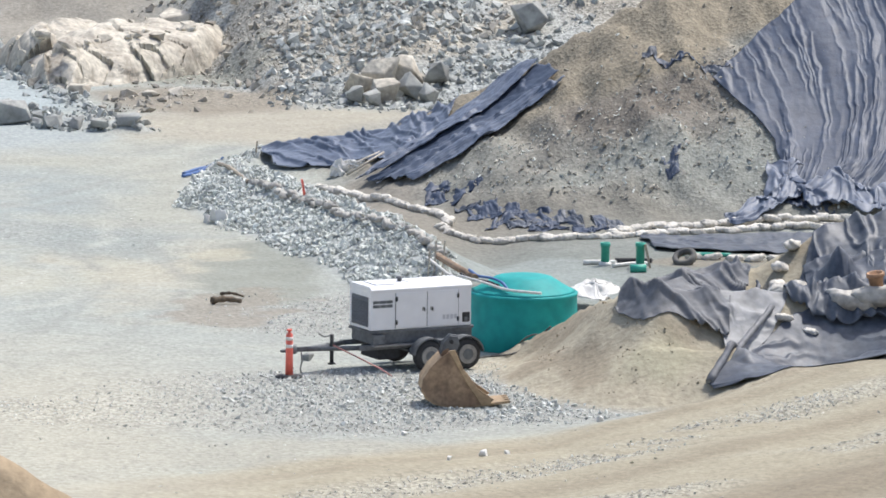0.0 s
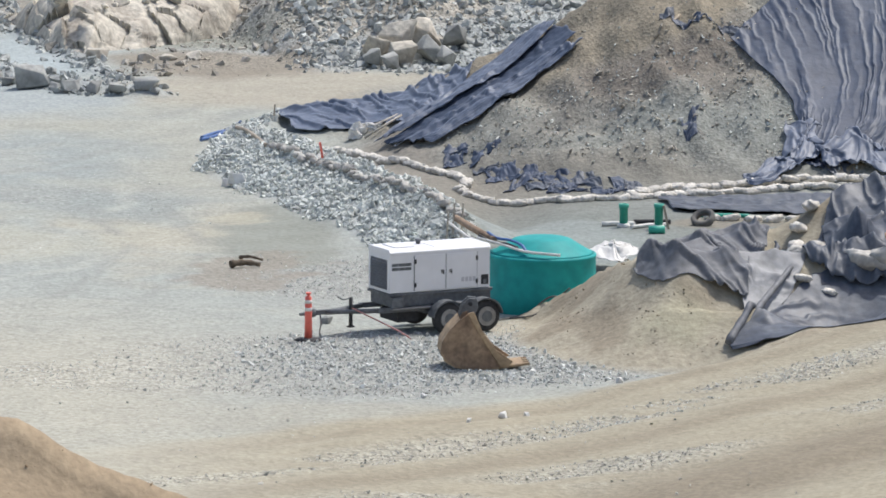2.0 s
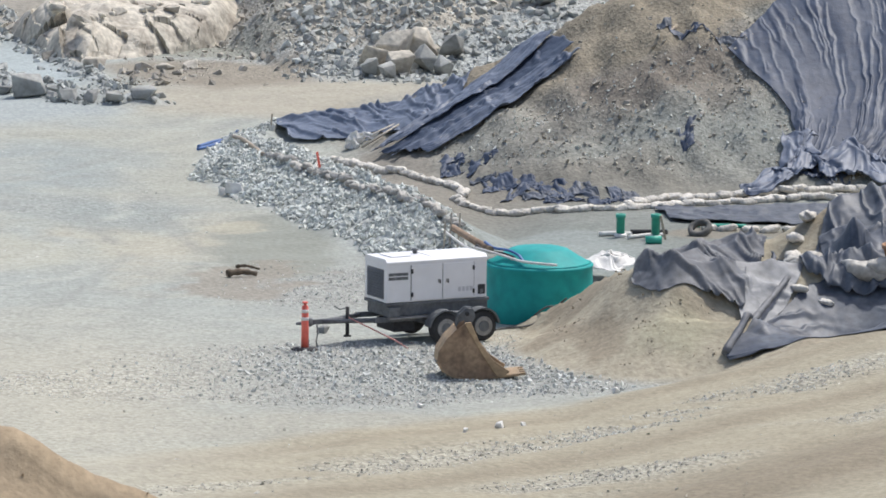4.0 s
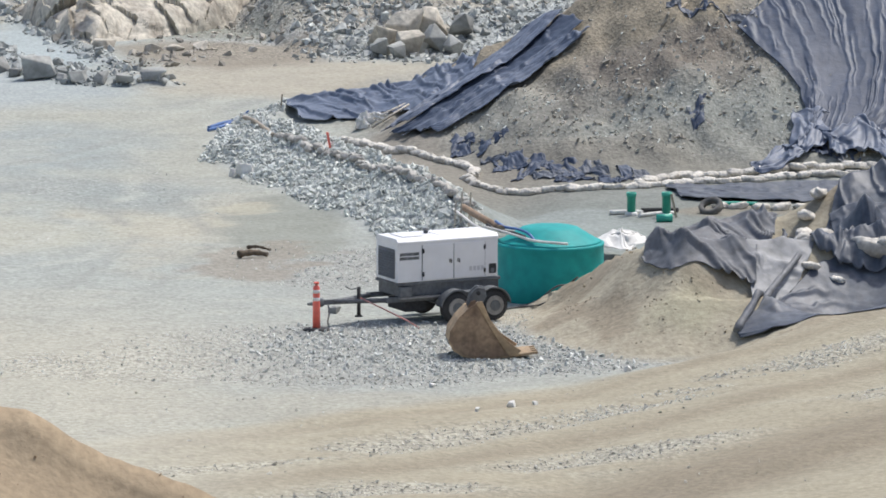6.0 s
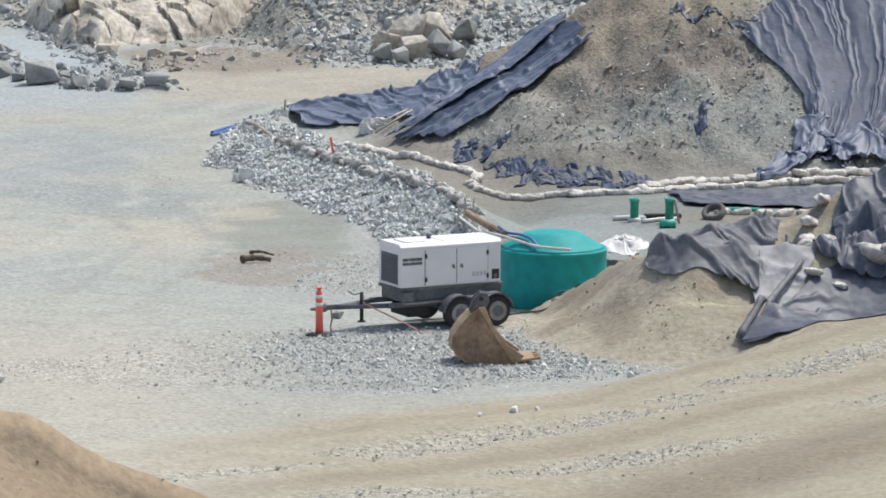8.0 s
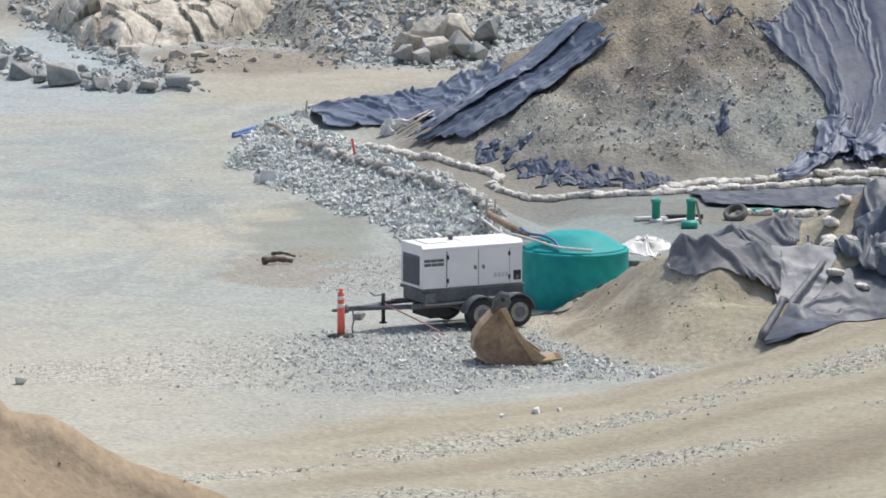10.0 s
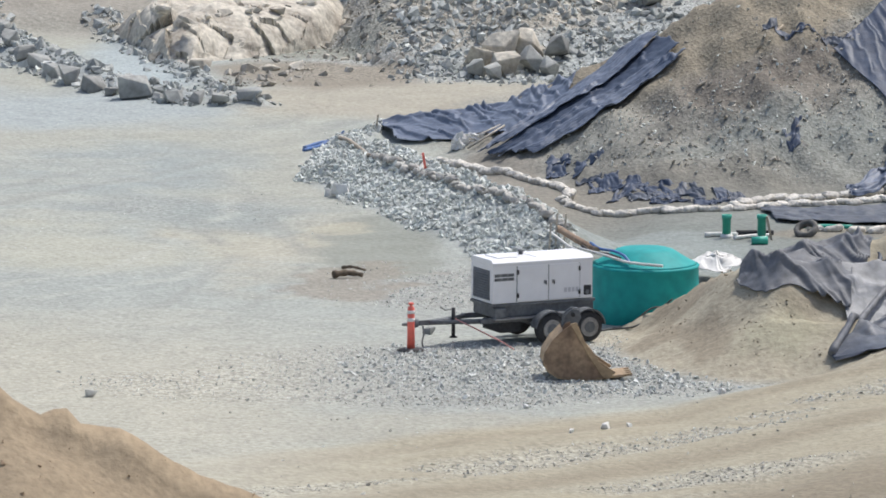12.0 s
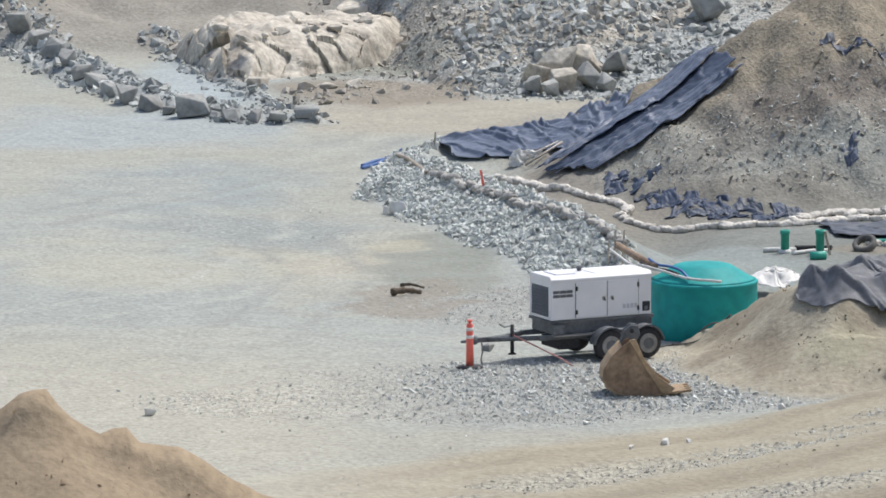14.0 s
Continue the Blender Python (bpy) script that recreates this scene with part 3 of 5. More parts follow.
def arch(x0, x1, y0, y1, r, wheels, z=0.35):
    """A mudguard that goes round two wheels."""
    n = 10
    top = []
    a, b = wheels
    for k in range(n + 1):
        t = math.pi * (1 - 0.05) - k * (math.pi * 0.62) / n
        top.append((a + r * math.cos(t), z + r * math.sin(t)))
    for k in range(n + 1):
        t = math.pi * 0.67 - k * (math.pi * 0.62) / n
        top.append((b + r * math.cos(t), z + r * math.sin(t)))
    inner = [(px + (0.02 if px < (a + b) / 2 else -0.02), pz - 0.03) for px, pz in top]
    return extrude(top + inner[::-1], y0, y1)


def generator():
    g = thing("generator_trailer", pose(0.66, 0.34, float(height(0.6, 0.2)), 0, 0, 27), "white towable generator on a dark twin-axle trailer standing on gravel", "generator")
    x0, x1, y0, y1, z0, z1 = -1.74, 0.74, -0.53, 0.53, 0.93, 1.80
    body = part("housing", box(x0, x1, y0, y1, z0, z1, 0.018), WHITE, g)
    roof = [(y0 - 0.012, z1 - 0.02), (y1 + 0.012, z1 - 0.02), (y1 + 0.012, z1 + 0.03), (y1 - 0.06, z1 + 0.10), (y0 + 0.06, z1 + 0.10), (y0 - 0.012, z1 + 0.03)]
    bm = extrude(roof, -(x1 + 0.01), -(x0 - 0.01), 0.008)
    r = part("roof", moved(bm, pose(0, 0, 0, 0, 0, 90)), WHITE, g)
    part("seam", box(-0.62, -0.60, y0 + 0.07, y1 - 0.07, z1 + 0.10, z1 + 0.115, 0.003), WHITE, r)
    part("exhaust_cap", moved(lathe([(0.05, 0), (0.05, 0.07), (0.075, 0.075), (0.075, 0.11), (0.03, 0.12)], 16), pose(-0.72, 0.12, z1 + 0.095)), FRAME, r)
    part("vent_lid", box(-1.52, -1.02, -0.30, 0.30, z1 + 0.10, z1 + 0.125, 0.01), WHITE, r)
    # cooling louvre in the end wall
    lou = part("louvre_panel", box(x0 - 0.012, x0 + 0.01, -0.40, 0.40, z0 + 0.07, z1 - 0.14, 0.005), LOUVRE, g, "dark grey louvred grille")
    for k in range(11):
        z = z0 + 0.11 + k * 0.056
        part("slat", moved(box(-0.02, 0.02, -0.38, 0.38, -0.005, 0.005, 0.0), pose(x0 - 0.02, 0, z, 0, -35, 0)), LOUVRE, lou)
    part("end_frame", box(x0 - 0.008, x0 + 0.004, 0.42, 0.50, z0 + 0.05, z1 - 0.05, 0.003), WHITE, g)
    # doors on the long side, with hinges and latches
    for a, b, hx, lx in ((-1.13, -0.37, -1.12, -0.45), (-0.35, 0.41, 0.40, -0.25)):
        d = part("door", box(a, b, y0 - 0.018, y0 + 0.01, z0 + 0.03, z1 - 0.06, 0.006), WHITE, g)
        for z in (z0 + 0.16, z1 - 0.19):
            part("hinge", box(hx - 0.022, hx + 0.022, y0 - 0.04, y0 - 0.015, z - 0.05, z + 0.05, 0.006), BLACK, d)
        h = part("latch", box(lx - 0.035, lx + 0.035, y0 - 0.032, y0 - 0.016, 1.32, 1.40, 0.006), RIM, d, "small metal door latch")
        part("lever", box(lx + 0.005, lx + 0.03, y0 - 0.045, y0 - 0.03, 1.30, 1.37, 0.004), BLACK, h)
    part("door_gap", box(-0.368, -0.352, y0 - 0.004, y0 + 0.01, z0 + 0.03, z1 - 0.06, 0.0), FRAME, g)
    part("door_gap", box(-1.148, -1.132, y0 - 0.004, y0 + 0.01, z0 + 0.03, z1 - 0.06, 0.0), FRAME, g)
    part("door_gap", box(0.412, 0.424, y0 - 0.004, y0 + 0.01, z0 + 0.03, z1 - 0.06, 0.0), FRAME, g)
    # lettering that stands as plain bars
    for x, w, z in ((-1.69, 0.15, 1.555), (-1.53, 0.16, 1.555), (-1.36, 0.15, 1.555), (-1.69, 0.17, 1.465), (-1.51, 0.14, 1.465), (-1.36, 0.15, 1.465)):
        part("sign_bar", box(x, x + w, y0 - 0.004, y0 + 0.005, z - 0.034, z + 0.034, 0.0), FRAME, g)
    pale = mat("pale_print", (0.55, 0.55, 0.58), 0.5, vary=0.05, bump=0)
    for k in range(4):
        part("sign_bar", box(0.02 + k * 0.095, 0.02 + k * 0.095 + 0.07, y0 - 0.022, y0 - 0.015, 1.10, 1.20, 0.0), pale, g)
    port = part("outlet_box", box(0.51, 0.71, y0 - 0.006, y0 + 0.05, 1.0, 1.23, 0.02), BLACK, g, "black cable outlet recess")
    part("cable_clamp", box(0.56, 0.64, y0 - 0.03, y0 - 0.004, 1.03, 1.12, 0.01), FRAME, port)
    # fuel tank base, chassis and drawbar
    part("base_tank", box(-1.70, 0.78, -0.50, 0.50, 0.62, 0.925, 0.02), FRAME, g, "dark grey fuel tank base")
    part("base_lip", box(-1.755, 0.80, -0.545, 0.545, 0.86, 0.925, 0.01), FRAME, g)
    for y in (-0.46, 0.46):
        part("chassis_rail", box(-2.0, 0.9, y - 0.04, y + 0.04, 0.50, 0.615, 0.008), FRAME, g)
    part("step_plate", box(-1.72, -0.52, -0.66, -0.46, 0.58, 0.615, 0.006), RIM, g)
    part("battery_box", box(-1.72, -1.44, -0.62, -0.5, 0.62, 0.84, 0.012), FRAME, g)
    for s in (-1, 1):
        part("drawbar", tube([(-1.95, 0.42 * s, 0.555), (-2.6, 0.16 * s, 0.545), (-3.05, 0.03 * s, 0.54)], 0.055, 8), FRAME, g)
    part("tongue", box(-3.38, -2.5, -0.05, 0.05, 0.49, 0.60, 0.01), FRAME, g)
    part("coupler", moved(lathe([(0.05, -0.1), (0.11, -0.08), (0.11, 0.08), (0.05, 0.1)], 18), pose(-3.40, 0, 0.55)), FRAME, g)
    part("hitch_ring", moved(lathe([(0.03, -0.16), (0.045, 0.0), (0.045, 0.1)], 12, "y"), pose(-3.52, 0, 0.53, 0, 0, 90)), FRAME, g)
    j = part("jack", tube([(-2.52, -0.18, 0.22), (-2.52, -0.18, 0.86)], 0.042, 12), BLACK, g)
    part("foot_plate", moved(lathe([(0.09, 0.0), (0.09, 0.02), (0.05, 0.04)], 14), pose(-2.52, -0.18, 0.20)), BLACK, j)
    part("crank", tube([(-2.52, -0.18, 0.84), (-2.72, -0.2, 0.82), (-2.86, -0.22, 0.90)], 0.015, 6), FRAME, j)
    part("safety_chain", tube([(-3.2, -0.04, 0.5), (-3.18, -0.06, 0.3), (-3.22, -0.05, 0.12), (-3.2, -0.06, 0.02)], 0.018, 6), RIM, g)
    part("strap", tube([(-2.5, -0.2, 0.62), (-2.15, -0.55, 0.42), (-1.72, -1.0, 0.16), (-1.55, -1.2, 0.02)], 0.017, 6), PINK, g, "faded red tie-down strap")
    for y in (-0.80, 0.80):
        for x in (-0.46, 0.46):
            wheel(g, x, y)
        part("mudguard", arch(0, 0, y - 0.14, y + 0.14, 0.41, (-0.46, 0.46)), FRAME, g)
    for x in (-0.46, 0.46):
        part("axle", tube([(x, -0.72, 0.35), (x, 0.72, 0.35)], 0.05, 8), FRAME, g)
    part("toolbox", box(-1.5, -0.98, -0.44, 0.44, 0.26, 0.50, 0.02), BLACK, g)
    part("tail_light", box(0.88, 0.92, -0.5, -0.38, 0.52, 0.60, 0.005), RUST, g)
    return g


generator()


# ---- the digger's bucket ----
def bucket():
    b = thing("excavator_bucket", pose(1.35, -4.95, float(height(1.3, -4.9)), 0, 0, 5), "rusty brown excavator bucket lying on its curved back on gravel", "bucket")
    outline = [(-0.33, 1.20), (-0.52, 1.08), (-0.74, 0.86), (-0.90, 0.60), (-0.93, 0.38), (-0.83, 0.18), (-0.62, 0.05), (-0.32, 0.0), (0.08, 0.0), (0.40, 0.03), (0.48, 0.10)]
    for y in (-0.42, 0.40):
        s = part("side_plate", extrude(outline, y, y + 0.03, 0.006), RUST, b)
    # rolled shell between the plates
    inner = [(x * 0.94 + 0.0, 0.04 + z * 0.95) for x, z in outline[1:-1]]
    shell = outline[1:-1] + inner[::-1]
    part("shell", extrude(shell, -0.39, 0.40), RUST_PALE, b)
    part("wear_band", extrude([(x * 1.012, z * 0.99 - 0.004) for x, z in outline[4:-1]] + [(x * 0.97, z * 0.97 + 0.02) for x, z in outline[4:-1]][::-1], -0.425, -0.33), RUST_PALE, b)
    # cutting lip and side cutters
    lip = part("lip", moved(box(-0.16, 0.30, -0.44, 0.46, -0.025, 0.025, 0.008), pose(0.56, 0, 0.07, 0, -7, 0)), RUST_PALE, b, "bright worn cutting lip")
    for k in range(4):
        part("tooth", moved(box(0, 0.2, -0.05, 0.05, -0.025, 0.03, 0.012), pose(0.78, -0.33 + k * 0.24, 0.095, 0, -5, 0)), RUST_PALE, lip)
    edge = [(-0.36, 1.22), (-0.22, 1.24), (-0.02, 0.78), (0.26, 0.42), (0.62, 0.17), (0.48, 0.04), (0.34, 0.06), (0.02, 0.55)]
    for y in (-0.45, 0.42):
        part("side_cutter", extrude(edge, y, y + 0.045, 0.006), RUST_PALE, b)
    part("ear", extrude([(-0.56, 1.02), (-0.44, 1.20), (-0.33, 1.24), (-0.36, 1.05)], -0.2, -0.14, 0.006), RUST, b)
    part("ear", extrude([(-0.56, 1.02), (-0.44, 1.20), (-0.33, 1.24), (-0.36, 1.05)], 0.14, 0.20, 0.006), RUST, b)
    for y in (-0.16, 0.10):
        part("hinge_bracket", extrude([(-0.52, 1.10), (-0.44, 1.38), (-0.30, 1.50), (-0.14, 1.48), (-0.10, 1.30), (-0.20, 1.12)], y, y + 0.06, 0.006), FRAME, b, "dark grey hinge bracket")
    part("bracket_pin", moved(lathe([(0.045, -0.24), (0.045, 0.24)], 14, "y"), pose(-0.28, 0, 1.38)), BLACK, b)
    part("pin_boss", moved(lathe([(0.07, -0.3), (0.07, 0.3)], 16, "y"), pose(-0.86, 0, 0.34)), FRAME, b)


bucket()


# ---- the delineator post ----
def delineator(x, y):
    d = thing("delineator_post", pose(*on(x, y)), "orange traffic post with white bands on a black rubber base", "traffic post")
    part("base", lathe([(0.30, 0), (0.30, 0.03), (0.26, 0.055), (0.09, 0.07)], 8), BLACK, d)
    p = part("post", lathe([(0.085, 0.06), (0.08, 0.5), (0.075, 0.95), (0.06, 0.98), (0.045, 1.0)], 20), ORANGE, d)
    for z in (0.66, 0.83):
        part("band", lathe([(0.083, z), (0.081, z + 0.075)], 20), REFLECT, p, "white reflective band")
    part("handle", lathe([(0.03, 0.99), (0.03, 1.03), (0.06, 1.035), (0.06, 1.07)], 14), ORANGE, p)


delineator(-2.42, -1.72)


# ---- the water tank with its hoses ----
def tank():
    t = thing("water_tank", pose(2.77, 3.35, float(height(2.0, 2.6)) - 0.05), "teal green round plastic tank with a sloped lid", "tank")
    part("shell", lathe([(1.19, 0), (1.22, 0.05), (1.215, 0.45), (1.225, 0.9), (1.22, 1.24), (1.235, 1.27), (1.235, 1.31), (1.20, 1.335)], 64), TEAL, t)
    lid = part("lid", lathe([(1.19, 1.33), (1.10, 1.37), (0.85, 1.52), (0.66, 1.64), (0.56, 1.67), (0.2, 1.69)], 44), TEAL, t)
    part("outlet", moved(lathe([(0.045, 0), (0.045, 0.05)], 12, "y"), pose(0.48, -1.13, 0.42)), PALE, t)


tank()


def line(name, path, r, material, label, category, sides=8):
    ob = part(name, tube(path, r, sides), material)
    return tagged(ob, label, category)


def curve(pts, n=8):
    """A smooth path through a few points."""
    P = [Vector(p) for p in pts]
    P = [2 * P[0] - P[1]] + P + [2 * P[-1] - P[-2]]
    out = []
    for a, b, c, d in zip(P, P[1:], P[2:], P[3:]):
        for k in range(n):
            t = k / n
            out.append(0.5 * (2 * b + (c - a) * t + (2 * a - 5 * b + 4 * c - d) * t * t + (3 * b - a - 3 * c + d) * t ** 3))
    return out + [P[-2]]


line("blue_hose", curve([(1.55, 3.9, 1.62), (1.75, 3.25, 1.58), (2.05, 2.9, 1.58), (2.28, 2.6, 1.52), (2.42, 2.35, 1.38)]), 0.032, BLUE_HOSE, "bright blue flexible hose lying over the tank lid", "hose")
line("white_pipe", curve([(1.30, 3.0, 1.62), (1.9, 2.7, 1.50), (2.4, 2.35, 1.40), (3.15, 2.12, 1.36)], 5), 0.03, PALE, "thin white plastic pipe resting on the tank rim", "pipe")
line("black_cable", curve([(1.35, 3.5, 1.60), (1.6, 3.1, 1.52), (1.95, 2.9, 1.50), (2.2, 2.6, 1.45)], 5), 0.035, BLACK, "black rubber cable running onto the tank lid", "cable")
line("drill_pipe", [(0.87, 12.0, 0.80), (1.25, 7.8, 1.15), (1.67, 3.2, 1.54)], 0.085, RUST, "long brown steel pipe leaning on the tank", "pipe", 10)
line("white_pipe", [(0.62, 12.4, 0.70), (1.1, 7.2, 1.05), (1.45, 3.6, 1.40)], 0.032, PALE, "long white plastic pipe running to the tank", "pipe")
for x, y, hh in ((0.62, 10.6, 0.95), (0.78, 11.2, 0.85), (0.98, 10.9, 0.9)):
    z = float(height(x, y))
    tagged(part("wooden_stake", moved(box(-0.02, 0.02, -0.015, 0.015, -0.1, hh, 0.004), pose(x, y, z, 2, 3, 20)), PALE_TIMBER), "weathered wooden stake driven in behind the generator", "stake", "stakes by the berm")
for pts in (((2.0, 1.7), (2.6, 1.35), (3.1, 1.55), (3.35, 1.25)), ((1.7, 1.4), (2.4, 1.9), (2.9, 1.5), (3.3, 1.7))):
    line("ground_cable", curve([on(a, b, 0.02) for a, b in pts], 6), 0.02, DUSTY_RUBBER, "black cable lying loose on the dirt", "cable")


# ---- plastic sheets ----
def along(pts, n):
    P = np.array(pts, float)
    s = np.concatenate([[0], np.cumsum(np.hypot(*np.diff(P, axis=0).T))])
    t = np.linspace(0, s[-1], n)
    return np.stack([np.interp(t, s, P[:, 0]), np.interp(t, s, P[:, 1])], 1)


def creases(u, v, size, stretch, seed):
    """Flat panels between sharp creases that run along v and die out."""
    out = 0
    for k, (part_size, weight) in enumerate(((size, 1.0), (size * 0.5, 0.6), (size * 1.7, 0.7))):
        w = u + 0.5 * part_size * fbm(u, v, 1.2 * part_size, seed + 7 * k, 2)
        a = 1 - np.abs(2 * vnoise(w, v / stretch, part_size, seed + 3 * k) - 1)
        there = smooth(0.35, 0.75, vnoise(u, v / (0.6 * stretch), 2.2 * part_size, seed + 40 + k))
        out = out + weight * np.clip((a - 0.6) / 0.4, 0, 1) ** 1.6 * there
    return out + 0.12 * vnoise(u, v, size * 2.2, seed + 2)


def folds(u, v, size, stretch, seed):
    """Creases that run along v, sharp on top."""
    w = u + 0.35 * fbm(u, v, 1.5, seed + 5, 2)
    a = 1 - np.abs(2 * vnoise(w, v / stretch, size, seed) - 1) ** 0.8
    b = 1 - np.abs(2 * vnoise(w, v / stretch, size * 0.42, seed + 1) - 1) ** 0.8
    c = vnoise(u, v, size * 0.3, seed + 2)
    return a + 0.5 * b + 0.05 * c


def sheet(name, A, B, material, label, nu=110, nv=80, wrinkle=0.07, size=0.6, stretch=4.0, lift=0.04, seed=100, humps=(), ragged=0.12, skew=0.0, lengthwise=False, crisp=False):
    """A sheet laid over the land between two edges, with creases that run from one to the other."""
    a, b = along(A, nu), along(B, nu)
    v = np.linspace(0, 1, nv)[:, None]
    x = a[:, 0] * (1 - v) + b[:, 0] * v
    y = a[:, 1] * (1 - v) + b[:, 1] * v
    L, Wd = math.dist(A[0], A[-1]) + 0.01, float(np.mean(np.hypot(*(a - b).T)))
    u = np.linspace(0, 1, nu)[None, :] * L + 0 * v
    vv = v * Wd + 0 * u
    x = x + ragged * fbm(x * 1.3, y * 1.3, 0.8, seed + 9, 3)
    y = y + ragged * 2 * fbm(x * 1.1, y * 1.5, 0.8, seed + 12, 3)
    land = height(x, y)
    ring = ((1, 0), (0, 1), (-1, 0), (0, -1), (0.7, 0.7), (-0.7, 0.7), (0.7, -0.7), (-0.7, -0.7))
    even = (2 * land + sum(height(x + r * c, y + r * s) for r in (0.4, 0.8) for c, s in ring)) / 18
    even = np.maximum(even, land - lift + 0.01) if lift > 0 else land
    form = creases if crisp else folds
    z = even + lift + wrinkle * (form(vv + skew * u, u, size, stretch, seed) if lengthwise else form(u + skew * vv, vv, size, stretch, seed))
    for cx, cy, rr, hh in humps:
        z = z + hh * np.exp(-(((x - cx) ** 2 + (y - cy) ** 2) / rr ** 2))
    idx = np.arange(nu * nv).reshape(nv, nu)
    q = np.stack([idx[:-1, :-1], idx[:-1, 1:], idx[1:, 1:], idx[1:, :-1]], -1).reshape(-1, 4)
    me = bpy.data.meshes.new(name)
    me.from_pydata(np.stack([x, y, z], -1).reshape(-1, 3).tolist(), [], q.tolist())
    me.polygons.foreach_set("use_smooth", np.ones(len(q), bool))
    me.materials.append(material)
    ob = new(name, me)
    so = ob.modifiers.new("thickness", "SOLIDIFY")
    so.thickness, so.offset = 0.012, 0
    return tagged(ob, label, "tarp")


sheet("plastic_sheet", [(-4.1, 36.4), (-2.2, 35.5), (-0.8, 34.8), (0.6, 34.1), (1.5, 33.4)], [(-3.45, 33.3), (-2.0, 32.6), (-1.1, 31.9), (-0.2, 30.6), (0.9, 30.2)], BLUE_TARP,
      "dark blue plastic sheet creased along the foot of the hill", nu=150, nv=90, wrinkle=0.13, size=0.5, stretch=4, skew=-0.6, ragged=0.1, seed=101, lift=0.06, crisp=True, humps=[(-3.4, 34.2, 0.8, 0.12)])
# three overlapping strips, folded lengthwise, that climb the hill side by side
for k, (lo0, lo1, hi0, hi1) in enumerate((((-1.3, 29.2), (-0.5, 29.1), (3.1, 32.6), (3.7, 31.4)), ((-1.0, 28.9), (-0.4, 28.6), (3.6, 31.6), (4.15, 30.2)), ((-0.7, 28.5), (0.3, 27.9), (3.4, 30.0), (4.3, 29.5)))):
    mid0, mid1 = ((lo0[0] + hi0[0]) / 2, (lo0[1] + hi0[1]) / 2 + (0.5 if k == 0 else 0)), ((lo1[0] + hi1[0]) / 2 + 0.1, (lo1[1] + hi1[1]) / 2 - (0.3 if k == 2 else 0.4))
    sheet("plastic_sheet", [lo0, mid0, hi0], [lo1, mid1, hi1], (BLUE_TARP, SHINY_TARP, BLUE_TARP)[k], "dark blue plastic sheet with long folds running up the hill", nu=150, nv=80, wrinkle=0.11, size=0.24, stretch=30, lift=0.07 + 0.05 * (2 - k), seed=121 + 31 * k, lengthwise=True, ragged=0.12, crisp=k == 1)
sheet("plastic_sheet", [(8.2, 28.5), (9.1, 27.3), (9.75, 26.2), (9.9, 24.9), (9.7, 24.1)], [(13.5, 35.0), (14.5, 31.5), (14.5, 28.5), (14.0, 26.0), (13.0, 24.2)], SHINY_TARP,
      "large shiny blue-black plastic sheet covering the dirt hill", nu=240, nv=240, wrinkle=0.075, size=0.26, stretch=9.0, lift=0.08, seed=131, skew=0.25, lengthwise=True, ragged=0.08, crisp=True)
sheet("plastic_sheet", [(9.7, 25.4), (9.4, 24.0), (8.9, 23.3), (8.3, 22.9)], [(10.6, 24.8), (10.2, 23.6), (9.4, 22.9), (8.4, 22.5)], BLUE_TARP,
      "torn trailing end of a black plastic sheet", nu=80, nv=40, wrinkle=0.15, size=0.25, stretch=2.5, lengthwise=True, seed=141, ragged=0.4)
sheet("plastic_sheet", [(10.4, 24.4), (11.5, 24.6), (13.0, 24.8)], [(10.5, 23.5), (11.6, 23.6), (13.0, 23.6)], BLUE_TARP,
      "crumpled black plastic at the hill's foot", nu=70, nv=40, wrinkle=0.2, size=0.3, stretch=1.5, seed=146, ragged=0.4)
for k, (x, y, w, d) in enumerate(((1.75, 25.2, 0.3, 0.35), (2.15, 24.5, 0.4, 0.3), (2.7, 23.9, 0.45, 0.45), (3.15, 23.3, 0.5, 0.4), (3.6, 23.5, 0.45, 0.5), (3.75, 22.9, 0.4, 0.3), (4.3, 23.0, 0.35, 0.45), (4.6, 22.6, 0.3, 0.25), (5.1, 22.7, 0.22, 0.5), (5.4, 22.6, 0.2, 0.45), (0.9, 26.6, 0.4, 0.6), (1.7, 26.2, 0.35, 0.4),
                                  (8.2, 28.9, 0.45, 0.2), (7.6, 29.0, 0.4, 0.12), (7.0, 29.2, 0.35, 0.1), (6.5, 29.4, 0.3, 0.1), (7.05, 25.2, 0.25, 0.35), (10.2, 24.0, 0.4, 0.3), (10.8, 23.7, 0.45, 0.3))):
    sheet("plastic_scrap", [(x - w, y + d), (x + w, y + d * 0.8)], [(x - w * 0.8, y - d), (x + w, y - d)], SHINY_TARP if k % 3 else DUSTY_TARP,
          "torn scrap of black plastic half buried in dirt", nu=40, nv=40, wrinkle=0.085, size=0.2, stretch=1.3, seed=150 + 9 * k, ragged=0.35, lift=-0.055)
sheet("plastic_sheet", [(6.1, 21.2), (8.0, 21.4), (9.4, 21.6), (10.8, 22.0)], [(6.4, 19.1), (8.2, 18.6), (9.4, 18.4), (10.6, 18.4)], DUSTY_TARP,
      "dark plastic lining laid below a row of sandbags", nu=90, nv=40, wrinkle=0.07, size=0.5, stretch=2, seed=171, lift=0.02)
